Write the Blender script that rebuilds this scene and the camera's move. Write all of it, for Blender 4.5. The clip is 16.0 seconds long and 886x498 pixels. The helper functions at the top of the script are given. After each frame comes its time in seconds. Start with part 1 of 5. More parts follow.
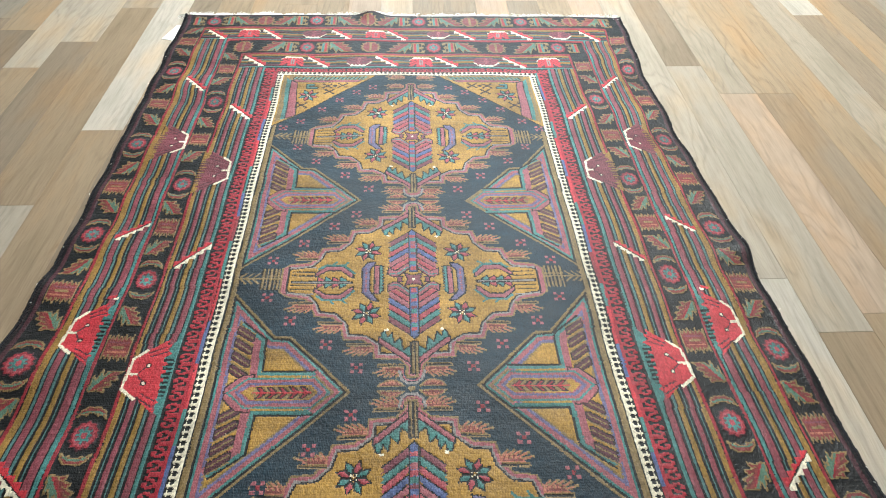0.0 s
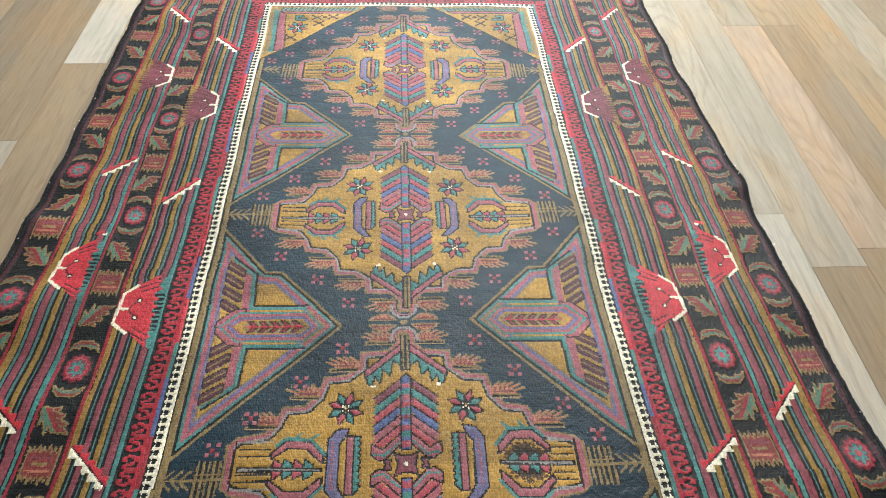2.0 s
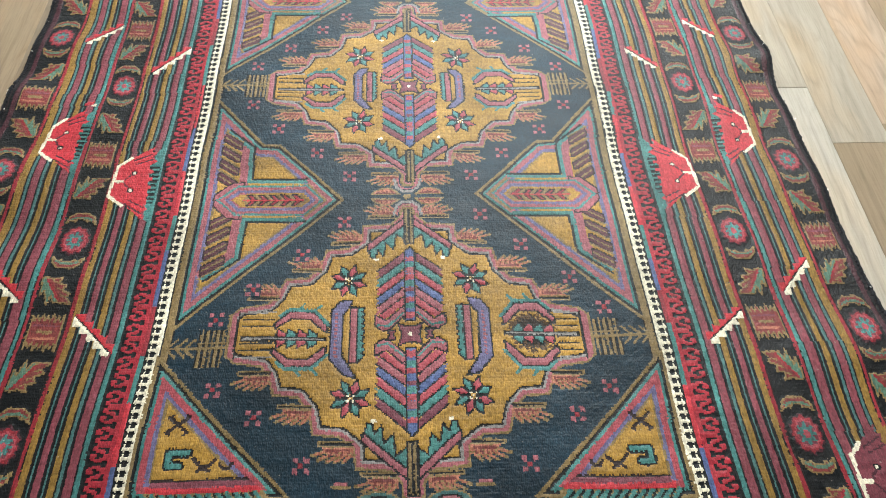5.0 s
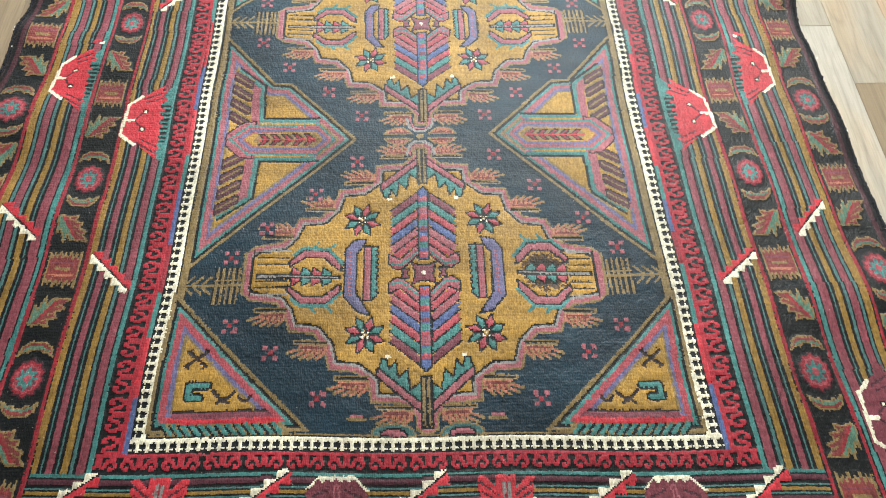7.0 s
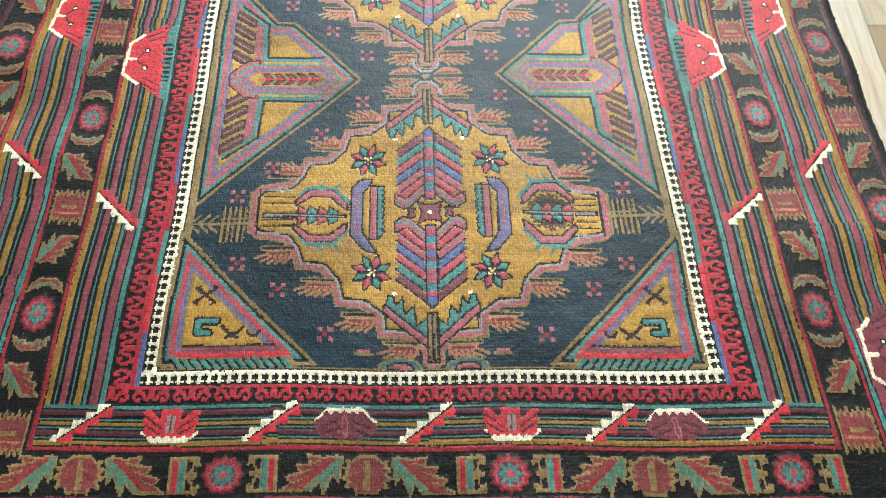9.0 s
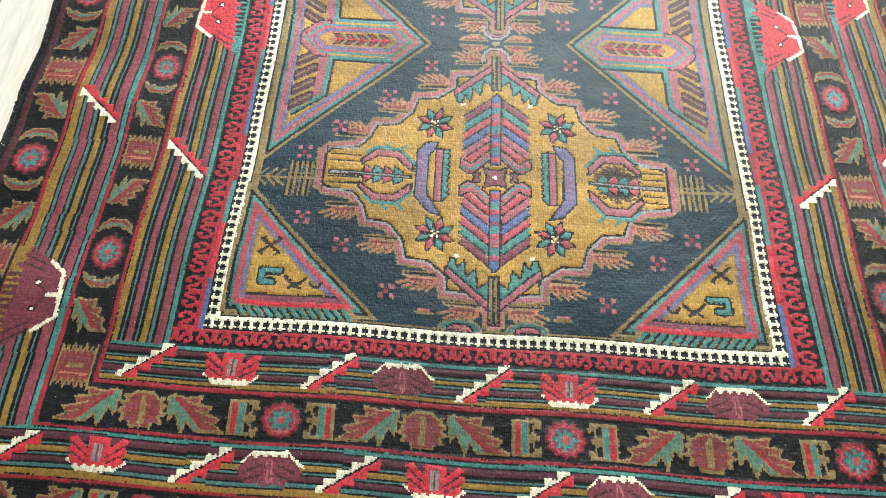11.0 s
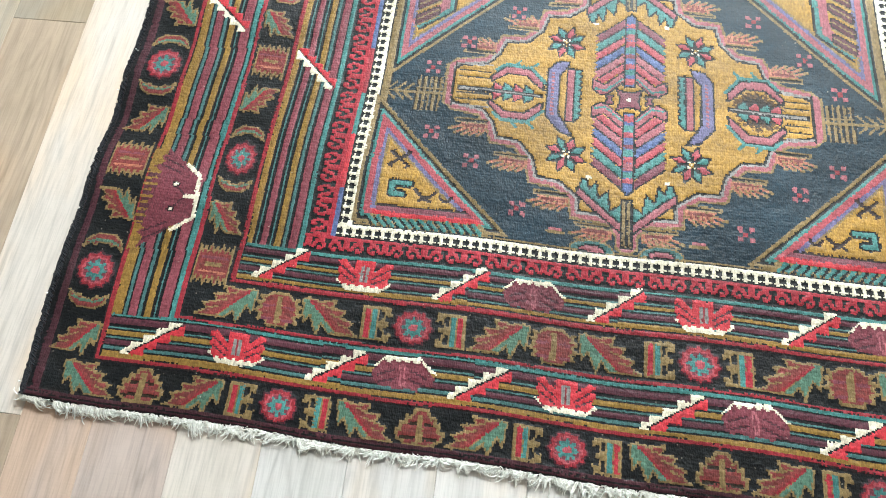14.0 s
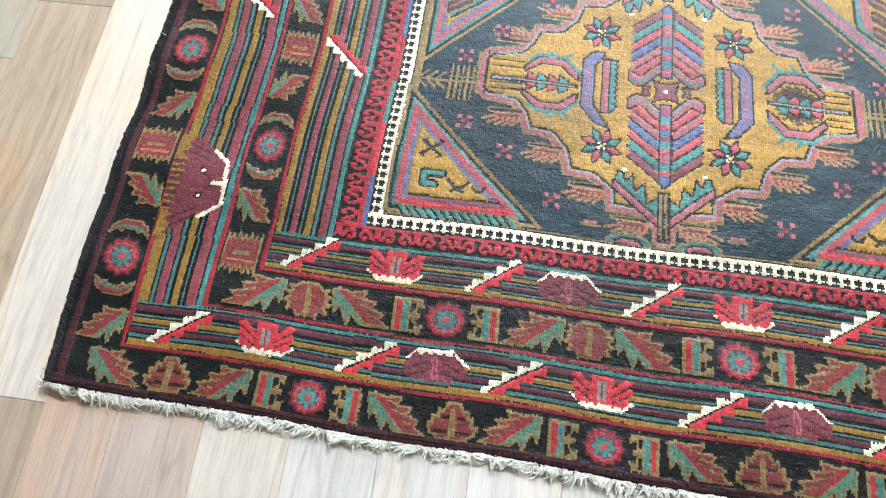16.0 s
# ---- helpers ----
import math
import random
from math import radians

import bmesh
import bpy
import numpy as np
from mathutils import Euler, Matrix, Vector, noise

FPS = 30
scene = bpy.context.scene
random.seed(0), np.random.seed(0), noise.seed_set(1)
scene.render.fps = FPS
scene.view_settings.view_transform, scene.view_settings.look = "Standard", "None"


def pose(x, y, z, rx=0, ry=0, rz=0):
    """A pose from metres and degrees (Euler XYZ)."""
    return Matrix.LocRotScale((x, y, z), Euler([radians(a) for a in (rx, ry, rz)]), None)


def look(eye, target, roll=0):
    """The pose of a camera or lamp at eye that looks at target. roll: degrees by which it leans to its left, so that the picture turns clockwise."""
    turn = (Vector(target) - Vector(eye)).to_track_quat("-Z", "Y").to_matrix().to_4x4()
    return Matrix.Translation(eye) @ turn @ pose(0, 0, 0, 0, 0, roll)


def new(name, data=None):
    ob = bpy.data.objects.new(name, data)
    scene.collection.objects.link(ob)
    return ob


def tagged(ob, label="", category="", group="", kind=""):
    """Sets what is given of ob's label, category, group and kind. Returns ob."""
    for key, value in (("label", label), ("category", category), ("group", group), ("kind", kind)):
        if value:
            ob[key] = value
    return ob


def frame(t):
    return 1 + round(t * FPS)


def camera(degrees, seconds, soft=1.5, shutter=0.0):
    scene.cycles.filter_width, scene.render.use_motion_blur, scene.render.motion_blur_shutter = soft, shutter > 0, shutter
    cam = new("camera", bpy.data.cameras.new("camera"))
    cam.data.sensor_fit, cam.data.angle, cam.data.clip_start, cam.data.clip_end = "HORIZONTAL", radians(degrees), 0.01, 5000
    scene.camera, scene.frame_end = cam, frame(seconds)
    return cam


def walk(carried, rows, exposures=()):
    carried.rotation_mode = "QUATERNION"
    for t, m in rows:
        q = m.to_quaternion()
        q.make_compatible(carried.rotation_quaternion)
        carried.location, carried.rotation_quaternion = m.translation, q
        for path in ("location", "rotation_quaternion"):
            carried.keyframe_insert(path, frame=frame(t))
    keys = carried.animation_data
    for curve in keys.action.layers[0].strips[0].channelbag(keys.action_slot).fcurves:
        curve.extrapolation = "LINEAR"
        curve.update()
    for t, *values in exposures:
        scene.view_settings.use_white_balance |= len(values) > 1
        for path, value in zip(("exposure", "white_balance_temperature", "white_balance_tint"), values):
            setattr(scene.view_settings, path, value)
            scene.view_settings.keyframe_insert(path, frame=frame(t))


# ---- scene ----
cam = camera(68.9, 16.0, soft=1.0)
PATH = [
    (0, (0.014, -0.353, 0.89), (0.071, 1.075, -0.509), 1.4),
    (0.5, (0.015, -0.355, 0.887), (0.071, 1.06, -0.526), 1.4),
    (1, (0.018, -0.356, 0.881), (0.075, 1.023, -0.567), 1.1),
    (1.5, (0.02, -0.356, 0.875), (0.083, 0.981, -0.61), 1.6),
    (2, (0.024, -0.357, 0.868), (0.087, 0.947, -0.647), 1.7),
    (2.5, (0.026, -0.357, 0.858), (0.088, 0.9, -0.696), 1.8),
    (3, (0.026, -0.358, 0.848), (0.086, 0.851, -0.743), 2.0),
    (3.5, (0.023, -0.357, 0.838), (0.11, 0.815, -0.78), 2.7),
    (4, (0.025, -0.358, 0.831), (0.097, 0.773, -0.816), 2.2),
    (4.5, (0.022, -0.363, 0.823), (0.079, 0.724, -0.855), 2.1),
    (5, (0.023, -0.369, 0.818), (0.073, 0.683, -0.882), 1.9),
    (7.5, (0.011, -0.388, 0.808), (0.037, 0.495, -0.986), 1.3),
    (8, (0.009, -0.394, 0.805), (0.042, 0.453, -1.007), 1.7),
    (10.5, (-0.021, -0.444, 0.786), (-0.048, 0.36, -1.045), 0.4),
    (11, (-0.042, -0.45, 0.781), (-0.096, 0.344, -1.053), -0.0),
    (11.5, (-0.069, -0.454, 0.776), (-0.124, 0.327, -1.064), 1.2),
    (12, (-0.088, -0.465, 0.77), (-0.162, 0.305, -1.075), 0.3),
    (12.5, (-0.108, -0.476, 0.767), (-0.199, 0.266, -1.089), -0.4),
    (13, (-0.127, -0.488, 0.766), (-0.247, 0.238, -1.093), -2.9),
    (13.5, (-0.136, -0.499, 0.761), (-0.285, 0.191, -1.11), -5.7),
    (14, (-0.15, -0.507, 0.758), (-0.322, 0.153, -1.122), -7.1),
    (14.5, (-0.167, -0.515, 0.755), (-0.343, 0.144, -1.125), -7.4),
    (15, (-0.176, -0.519, 0.752), (-0.345, 0.14, -1.129), -6.8),
    (15.5, (-0.18, -0.518, 0.75), (-0.352, 0.136, -1.132), -6.8),
    (16, (-0.187, -0.517, 0.741), (-0.366, 0.141, -1.139), -6.8),
]
walk(cam, [(t, look(eye, target, roll)) for t, eye, target, roll in PATH], exposures=[(0.0, 0.24, 6250, 5), (3.5, 0.43, 6260, 5), (8.0, 0.73, 6280, 3), (11.0, 0.91, 6220, 1), (12.5, 0.95, 6170, 1), (14.0, 1.06, 6020, 3), (16.0, 1.11, 5920, 5)])

# ---------------------------------------------------------------- light
world = bpy.data.worlds.new("world")
scene.world = world
world.use_nodes = True
wn = world.node_tree.nodes
sky = wn.new("ShaderNodeTexSky")
sky.sky_type, sky.sun_disc = "NISHITA", False
sky.sun_elevation, sky.sun_rotation = radians(38), radians(200)
world.node_tree.links.new(sky.outputs[0], wn["Background"].inputs[0])
wn["Background"].inputs[1].default_value = 0.1

FLOOR_Z = -0.009
WEST, EAST, SOUTH, NORTH, TOP = -2.6, 3.0, -2.4, 4.2, 2.5
# assumed ceiling panels, never in view, placed by the rug's brightness
PANELS = [(0.0, 2.4), (1.15, 2.1)]
PANEL_W, PANEL_L = 0.58, 1.18


def area_lamp(name, m, width, length, watts, colour):
    data = bpy.data.lights.new(name, "AREA")
    data.shape, data.size, data.size_y, data.energy, data.color = "RECTANGLE", width, length, watts, colour
    ob = new(name, data)
    ob.matrix_world = m
    return ob


for px, py in PANELS:
    area_lamp("unseen_panel_lamp", pose(px, py, TOP - 0.05), PANEL_W, PANEL_L, 60, (1.0, 0.99, 0.96))
# cool lamp added for an assumed window out of view
area_lamp("unseen_window_light", look((0.2, NORTH + 0.02, 1.55), (0.2, 0.0, 1.2)), 2.2, 1.3, 52, (0.76, 0.91, 1.0))


# ---------------------------------------------------------------- materials
def srgb(r, g, b):
    return tuple((c / 12.92 if c <= 0.04045 else ((c + 0.055) / 1.055) ** 2.4) for c in (r / 255, g / 255, b / 255)) + (1.0,)


class Mat:
    """A Principled material and short ways to add nodes to it."""

    def __init__(self, name, rough=0.6):
        self.m = bpy.data.materials.new(name)
        self.m.use_nodes = True
        self.n, self.l = self.m.node_tree.nodes, self.m.node_tree.links
        self.b = self.n["Principled BSDF"]
        self.b.inputs["Roughness"].default_value = rough

    def node(self, kind, **inputs):
        nd = self.n.new("ShaderNode" + kind)
        for key, value in inputs.items():
            nd.inputs[key.replace("_", " ")].default_value = value
        return nd

    def link(self, a, b):
        self.l.new(a, b)

    def mapped(self, source, scale):
        mp = self.node("Mapping", Scale=scale)
        self.link(source, mp.inputs["Vector"])
        return mp.outputs[0]

    def noise(self, vector, scale, detail=3.0, rough=0.55):
        nd = self.node("TexNoise", Scale=scale, Detail=detail, Roughness=rough)
        self.link(vector, nd.inputs["Vector"])
        return nd.outputs["Fac"]

    def ramp(self, fac, stops):
        nd = self.n.new("ShaderNodeValToRGB")
        el = nd.color_ramp.elements
        while len(el) < len(stops):
            el.new(0.5)
        for e, (p, c) in zip(el, stops):
            e.position, e.color = p, c
        self.link(fac, nd.inputs[0])
        return nd.outputs[0]

    def mix(self, fac, a, b, kind="MIX"):
        nd = self.n.new("ShaderNodeMix")
        nd.data_type, nd.blend_type = "RGBA", kind
        for sock, value in ((nd.inputs[0], fac), (nd.inputs[6], a), (nd.inputs[7], b)):
            if isinstance(value, (int, float, tuple)):
                sock.default_value = value
            else:
                self.link(value, sock)
        return nd.outputs[2]

    def math(self, op, a, b=0.0):
        nd = self.n.new("ShaderNodeMath")
        nd.operation = op
        for sock, value in ((nd.inputs[0], a), (nd.inputs[1], b)):
            if isinstance(value, (int, float)):
                sock.default_value = value
            else:
                self.link(value, sock)
        return nd.outputs[0]

    def bump(self, height, strength, distance):
        nd = self.node("Bump", Strength=strength, Distance=distance)
        self.link(height, nd.inputs["Height"])
        self.link(nd.outputs[0], self.b.inputs["Normal"])


def grey(v):
    return (v, v, v, 1.0)


def wool(name, rgb, streak=0.16, sheen=0.05):
    """Hand-knotted pile: yarn colour with rows of uneven dye, single knots, a fine nap, worn patches and bits of lint."""
    k = Mat(name, 0.52)
    base = srgb(*rgb)
    pos = k.node("NewGeometry").outputs["Position"]
    dye = k.noise(k.mapped(pos, (2.5, 26.0, 1.0)), 1.0, 3.0)
    rows = k.noise(k.mapped(pos, (22.0, 260.0, 1.0)), 1.0, 2.0)
    ribs = k.noise(k.mapped(pos, (340.0, 26.0, 1.0)), 1.0, 2.0)
    nap = k.noise(k.mapped(pos, (460.0, 170.0, 300.0)), 1.0, 2.0, 0.7)
    blot = k.noise(pos, 7.0, 4.0)
    cells = k.node("TexVoronoi", Scale=1.0, Randomness=0.45)
    k.link(k.mapped(pos, (430.0, 250.0, 0.0)), cells.inputs["Vector"])
    one = k.n.new("ShaderNodeSeparateColor")
    k.link(cells.outputs["Color"], one.inputs[0])
    tone = k.mix(1.0, k.ramp(dye, [(0.25, grey(1 - streak)), (0.75, grey(1 + streak))]),
                 k.ramp(nap, [(0.3, grey(0.77)), (0.72, grey(1.22))]), "MULTIPLY")
    tone = k.mix(1.0, tone, k.ramp(blot, [(0.3, grey(0.92 - 0.9 * streak)), (0.7, grey(1.08 + 0.9 * streak))]), "MULTIPLY")
    tone = k.mix(1.0, tone, k.ramp(rows, [(0.3, grey(0.91)), (0.7, grey(1.09))]), "MULTIPLY")
    tone = k.mix(1.0, tone, k.ramp(one.outputs[0], [(0.0, grey(0.82)), (0.5, grey(0.99)), (1.0, grey(1.18))]), "MULTIPLY")
    tone = k.mix(1.0, tone, k.ramp(ribs, [(0.3, grey(0.87)), (0.7, grey(1.12))]), "MULTIPLY")
    colour = k.mix(1.0, base, tone, "MULTIPLY")
    lint = k.ramp(k.noise(k.mapped(pos, (230.0, 230.0, 1.0)), 1.0, 1.0), [(0.745, grey(0.0)), (0.80, grey(0.4))])
    k.link(k.mix(lint, colour, srgb(190, 182, 168)), k.b.inputs["Base Color"])
    k.b.inputs["Sheen Weight"].default_value = sheen
    k.b.inputs["Sheen Roughness"].default_value = 0.38
    k.b.inputs["Sheen Tint"].default_value = (0.7, 0.9, 1.0, 1.0)
    k.b.inputs["Specular IOR Level"].default_value = 0.29
    # the pile leans this way and that in brushed patches
    lean = k.noise(k.mapped(pos, (20.0, 34.0, 1.0)), 1.0, 4.0, 0.6)
    wide = k.node("Bump", Strength=0.42, Distance=0.006)
    k.link(lean, wide.inputs["Height"])
    fine = k.node("Bump", Strength=0.45, Distance=0.0016)
    k.link(k.math("SUBTRACT", nap, k.math("MULTIPLY", cells.outputs["Distance"], 0.5)), fine.inputs["Height"])
    k.link(wide.outputs[0], fine.inputs["Normal"])
    k.link(fine.outputs[0], k.b.inputs["Normal"])
    gloss = k.ramp(lean, [(0.3, grey(0.40)), (0.7, grey(0.56))])
    k.link(gloss, k.b.inputs["Roughness"])
    return k.m


YARN = {
    "navy": (18, 41, 54), "black": (14, 16, 19), "ochre": (157, 121, 53), "gold": (131, 102, 48), "khaki": (124, 104, 68),
    "red": (180, 50, 60), "crimson": (132, 38, 48), "plum": (108, 53, 63), "maroon": (66, 34, 42),
    "teal": (66, 116, 113), "rose": (146, 84, 92), "violet": (98, 94, 128), "salmon": (160, 100, 80), "madder": (117, 52, 51),
    "rust": (106, 52, 50), "ivory": (220, 212, 190), "brown": (40, 29, 30), "grey": (128, 124, 122), "blue": (76, 90, 132),
    "cherry": (152, 42, 54), "seafoam": (68, 103, 102), "sage": (80, 110, 94), "damson": (122, 62, 71), "pink": (156, 70, 79), "mulberry": (112, 58, 70), "aubergine": (80, 43, 53), "coffee": (38, 27, 18), "umber": (80, 55, 26),
}
NAMES = list(YARN)
WOOL = [wool(n + "_wool", YARN[n], 0.3 if n in ("navy", "ochre", "teal", "black") else 0.16) for n in NAMES]
INDEX = {n: i for i, n in enumerate(NAMES)}


# milk is pale oak with the floor's glare mixed into its colour
TONES_OAK = {"white": (180, 172, 160), "pale": (163, 153, 139), "beige": (153, 142, 127), "tan": (149, 131, 109), "peach": (164, 145, 127), "taupe": (136, 122, 105), "ash": (138, 130, 118),
             "milk": (216, 212, 210), "cream": (178, 166, 150), "blush": (197, 181, 173), "linen": (214, 205, 197), "oat": (184, 165, 146)}


def plank_material(tone):
    """Printed oak laminate in one tone, with long grain and cathedral figure that differs from strip to strip."""
    k = Mat("oak_laminate_" + tone, 0.34)
    rnd = k.n.new("ShaderNodeObjectInfo").outputs["Random"]
    pos = k.node("NewGeometry").outputs["Position"]
    shift = k.n.new("ShaderNodeCombineXYZ")
    k.link(k.math("MULTIPLY", rnd, 37.0), shift.inputs[0])
    k.link(k.math("MULTIPLY", rnd, 91.0), shift.inputs[1])
    moved = k.n.new("ShaderNodeVectorMath")
    moved.operation = "ADD"
    k.link(pos, moved.inputs[0])
    k.link(shift.outputs[0], moved.inputs[1])
    p = moved.outputs[0]
    base = k.mix(1.0, srgb(*TONES_OAK[tone]), k.ramp(rnd, [(0.0, grey(0.93)), (1.0, grey(1.06))]), "MULTIPLY")
    grain = k.noise(k.mapped(p, (70.0, 3.0, 1.0)), 1.0, 4.0, 0.6)
    pores = k.noise(k.mapped(p, (420.0, 22.0, 1.0)), 1.0, 2.0, 0.6)
    weave = k.noise(k.mapped(p, (60.0, 520.0, 1.0)), 1.0, 2.0, 0.6)
    bend = k.noise(k.mapped(p, (13.0, 2.4, 1.0)), 1.0, 2.0, 0.35)
    wave = k.math("SINE", k.math("MULTIPLY", bend, 70.0))
    figure = k.ramp(wave, [(0.0, grey(1.05)), (0.55, grey(1.0)), (0.88, grey(0.91)), (1.0, grey(0.82))])
    shade = k.mix(1.0, k.ramp(grain, [(0.28, grey(0.80)), (0.5, grey(1.0)), (0.74, grey(1.08))]),
                  k.ramp(pores, [(0.3, grey(0.88)), (0.55, grey(1.03))]), "MULTIPLY")
    shade = k.mix(1.0, shade, k.ramp(weave, [(0.3, grey(0.975)), (0.7, grey(1.02))]), "MULTIPLY")
    where = k.noise(k.mapped(p, (7.0, 1.6, 1.0)), 1.0, 1.0)
    shade = k.mix(k.ramp(where, [(0.44, grey(0.04)), (0.60, grey(0.7))]), shade, k.mix(1.0, shade, figure, "MULTIPLY"))
    cloud = k.noise(k.mapped(p, (8.0, 2.6, 1.0)), 1.0, 3.0)
    warm = k.mix(k.ramp(cloud, [(0.48, grey(0.0)), (0.66, grey(0.8))]), base, k.mix(1.0, base, (1.12, 0.98, 0.82, 1.0), "MULTIPLY"))
    cool = k.mix(k.ramp(cloud, [(0.3, grey(0.5)), (0.46, grey(0.0))]), warm, k.mix(1.0, base, (0.80, 0.82, 0.79, 1.0), "MULTIPLY"))
    k.link(k.mix(1.0, cool, shade, "MULTIPLY"), k.b.inputs["Base Color"])
    smudge = k.noise(pos, 6.0, 4.0)
    k.link(k.math("ADD", k.math("MULTIPLY", smudge, 0.18), 0.36), k.b.inputs["Roughness"])
    k.b.inputs["Specular IOR Level"].default_value = 0.12
    k.bump(k.math("ADD", grain, pores), 0.12, 0.0006)
    return k.m


def plain(name, rgb, rough=0.7, grain=30.0, amount=0.06, bump=0.1):
    k = Mat(name, rough)
    pos = k.node("NewGeometry").outputs["Position"]
    n = k.noise(pos, grain, 4.0)
    k.link(k.mix(1.0, srgb(*rgb), k.ramp(n, [(0.3, grey(1 - amount)), (0.7, grey(1 + amount))]), "MULTIPLY"), k.b.inputs["Base Color"])
    k.bump(n, bump, 0.002)
    return k.m


OAK = {t: plank_material(t) for t in TONES_OAK}
SEAM = plain("dark_seam", (92, 78, 64), 0.8)
# unseen walls are kept grey to bounce less light onto the rug
PAINT = plain("dull_wall_paint", (150, 146, 140), 0.85, 60.0, 0.03)
CEILING = plain("ceiling_paint", (236, 235, 230), 0.9, 80.0, 0.03)
WHITE = plain("white_lacquer", (235, 235, 232), 0.4)
PAPER = plain("white_paper", (240, 240, 238), 0.6, 200.0, 0.02)
COTTON = plain("cotton_warp", (246, 246, 241), 0.95, 260.0, 0.12, 0.3)
GOAT = plain("goat_hair", (36, 37, 42), 0.95, 240.0, 0.35, 0.5)
JUTE = plain("woven_backing", (70, 52, 46), 0.95, 300.0, 0.2, 0.4)
# glow of the assumed panels, which stay out of view
glow = Mat("unseen_lamp_diffuser", 0.5)
glow.b.inputs["Emission Color"].default_value = (1.0, 0.97, 0.93, 1.0)
glow.b.inputs["Emission Strength"].default_value = 5.0
DIFFUSER = glow.m
pane_mat = Mat("unseen_window_glass", 0.02)
pane_mat.b.inputs["Transmission Weight"].default_value = 1.0
GLASS = pane_mat.m


# ---------------------------------------------------------------- mesh helpers
def link_mesh(name, bm, material, parent=None, label=""):
    me = bpy.data.meshes.new(name)
    bm.to_mesh(me)
    bm.free()
    me.materials.append(material)
    ob = new(name, me)
    if parent is not None:
        ob.parent = parent
    if label:
        ob["label"] = label
    return ob


def part(name, bm, material, parent, label=""):
    return link_mesh(name, bm, material, parent, label)


def add_box(bm, x0, x1, y0, y1, z0, z1, bevel=0.0):
    made = bmesh.ops.create_cube(bm, size=1.0, matrix=Matrix.Translation(((x0 + x1) / 2, (y0 + y1) / 2, (z0 + z1) / 2)) @ Matrix.Diagonal((x1 - x0, y1 - y0, z1 - z0, 1)))
    if bevel:
        edges = list({e for v in made["verts"] for e in v.link_edges})
        bmesh.ops.bevel(bm, geom=edges, offset=bevel, segments=2, affect="EDGES")


def box(x0, x1, y0, y1, z0, z1, bevel=0.0):
    bm = bmesh.new()
    add_box(bm, x0, x1, y0, y1, z0, z1, bevel)
    return bm


# ---------------------------------------------------------------- room shell; all but the floor is added out of view
subfloor = tagged(link_mesh("floor", box(WEST, EAST, SOUTH, NORTH, FLOOR_Z - 0.12, FLOOR_Z - 0.006), SEAM), "pale oak laminate floor of staggered narrow strips", "floor", kind="structure")
tagged(link_mesh("ceiling", box(WEST - 0.15, EAST + 0.15, SOUTH - 0.15, NORTH + 0.15, TOP, TOP + 0.15), CEILING), "plain white painted ceiling", "ceiling", kind="structure")
for nm, ext in (("wall_west", (WEST - 0.15, WEST, SOUTH, NORTH)), ("wall_east", (EAST, EAST + 0.15, SOUTH, NORTH)), ("wall_south", (WEST - 0.15, EAST + 0.15, SOUTH - 0.15, SOUTH))):
    tagged(link_mesh(nm, box(*ext, FLOOR_Z - 0.12, TOP), PAINT), "plain grey wall out of view, dulled to bounce less light", "wall", kind="structure")
bm = bmesh.new()
add_box(bm, WEST - 0.15, -0.9, NORTH, NORTH + 0.15, FLOOR_Z - 0.12, TOP)
add_box(bm, 1.3, EAST + 0.15, NORTH, NORTH + 0.15, FLOOR_Z - 0.12, TOP)
add_box(bm, -0.9, 1.3, NORTH, NORTH + 0.15, FLOOR_Z - 0.12, 0.9)
add_box(bm, -0.9, 1.3, NORTH, NORTH + 0.15, 2.2, TOP)
tagged(link_mesh("wall_north", bm, PAINT), "plain grey wall with a window, out of view, dulled to bounce less light", "wall", kind="structure")
# assumed window, unseen, set round the added cool lamp
window = tagged(new("unseen_window"), "white framed window, assumed and out of view, added to light the rug", "window", kind="structure")
bm = bmesh.new()
for x0, x1, z0, z1 in ((-0.9, -0.84, 0.9, 2.2), (1.24, 1.3, 0.9, 2.2), (-0.84, 1.24, 0.9, 0.96), (-0.84, 1.24, 2.14, 2.2), (0.17, 0.23, 0.96, 2.14)):
    add_box(bm, x0, x1, NORTH + 0.05, NORTH + 0.1, z0, z1)
part("unseen_window_frame", bm, WHITE, window)
for x0, x1 in ((-0.84, 0.17), (0.23, 1.24)):
    pane = part("pane", box(x0, x1, NORTH + 0.07, NORTH + 0.076, 0.96, 2.14), GLASS, window)
    pane.visible_shadow = False
for px, py in PANELS:
    lamp = tagged(new("unseen_ceiling_light"), "flat white ceiling panel light, assumed and out of view, added to light the rug", "ceiling light", "ceiling panel lights")
    lamp.location = (px, py, TOP)
    bm = bmesh.new()
    hw, hl = PANEL_W / 2, PANEL_L / 2
    for x0, x1, y0, y1 in ((-hw - 0.02, -hw, -hl, hl), (hw, hw + 0.02, -hl, hl), (-hw - 0.02, hw + 0.02, -hl - 0.02, -hl), (-hw - 0.02, hw + 0.02, hl, hl + 0.02)):
        add_box(bm, x0, x1, y0, y1, -0.045, -0.001)
    part("frame", bm, WHITE, lamp)
    part("diffuser", box(-hw, hw, -hl, hl, -0.03, -0.02), DIFFUSER, lamp)

# ---------------------------------------------------------------- the rug: chart of knots
KNOT = 0.002
U0, U1, V0, V1 = -0.680, 0.680, -0.4925, 1.600
NX, NY = round((U1 - U0) / KNOT), round((V1 - V0) / KNOT)
rng = np.random.default_rng(7)


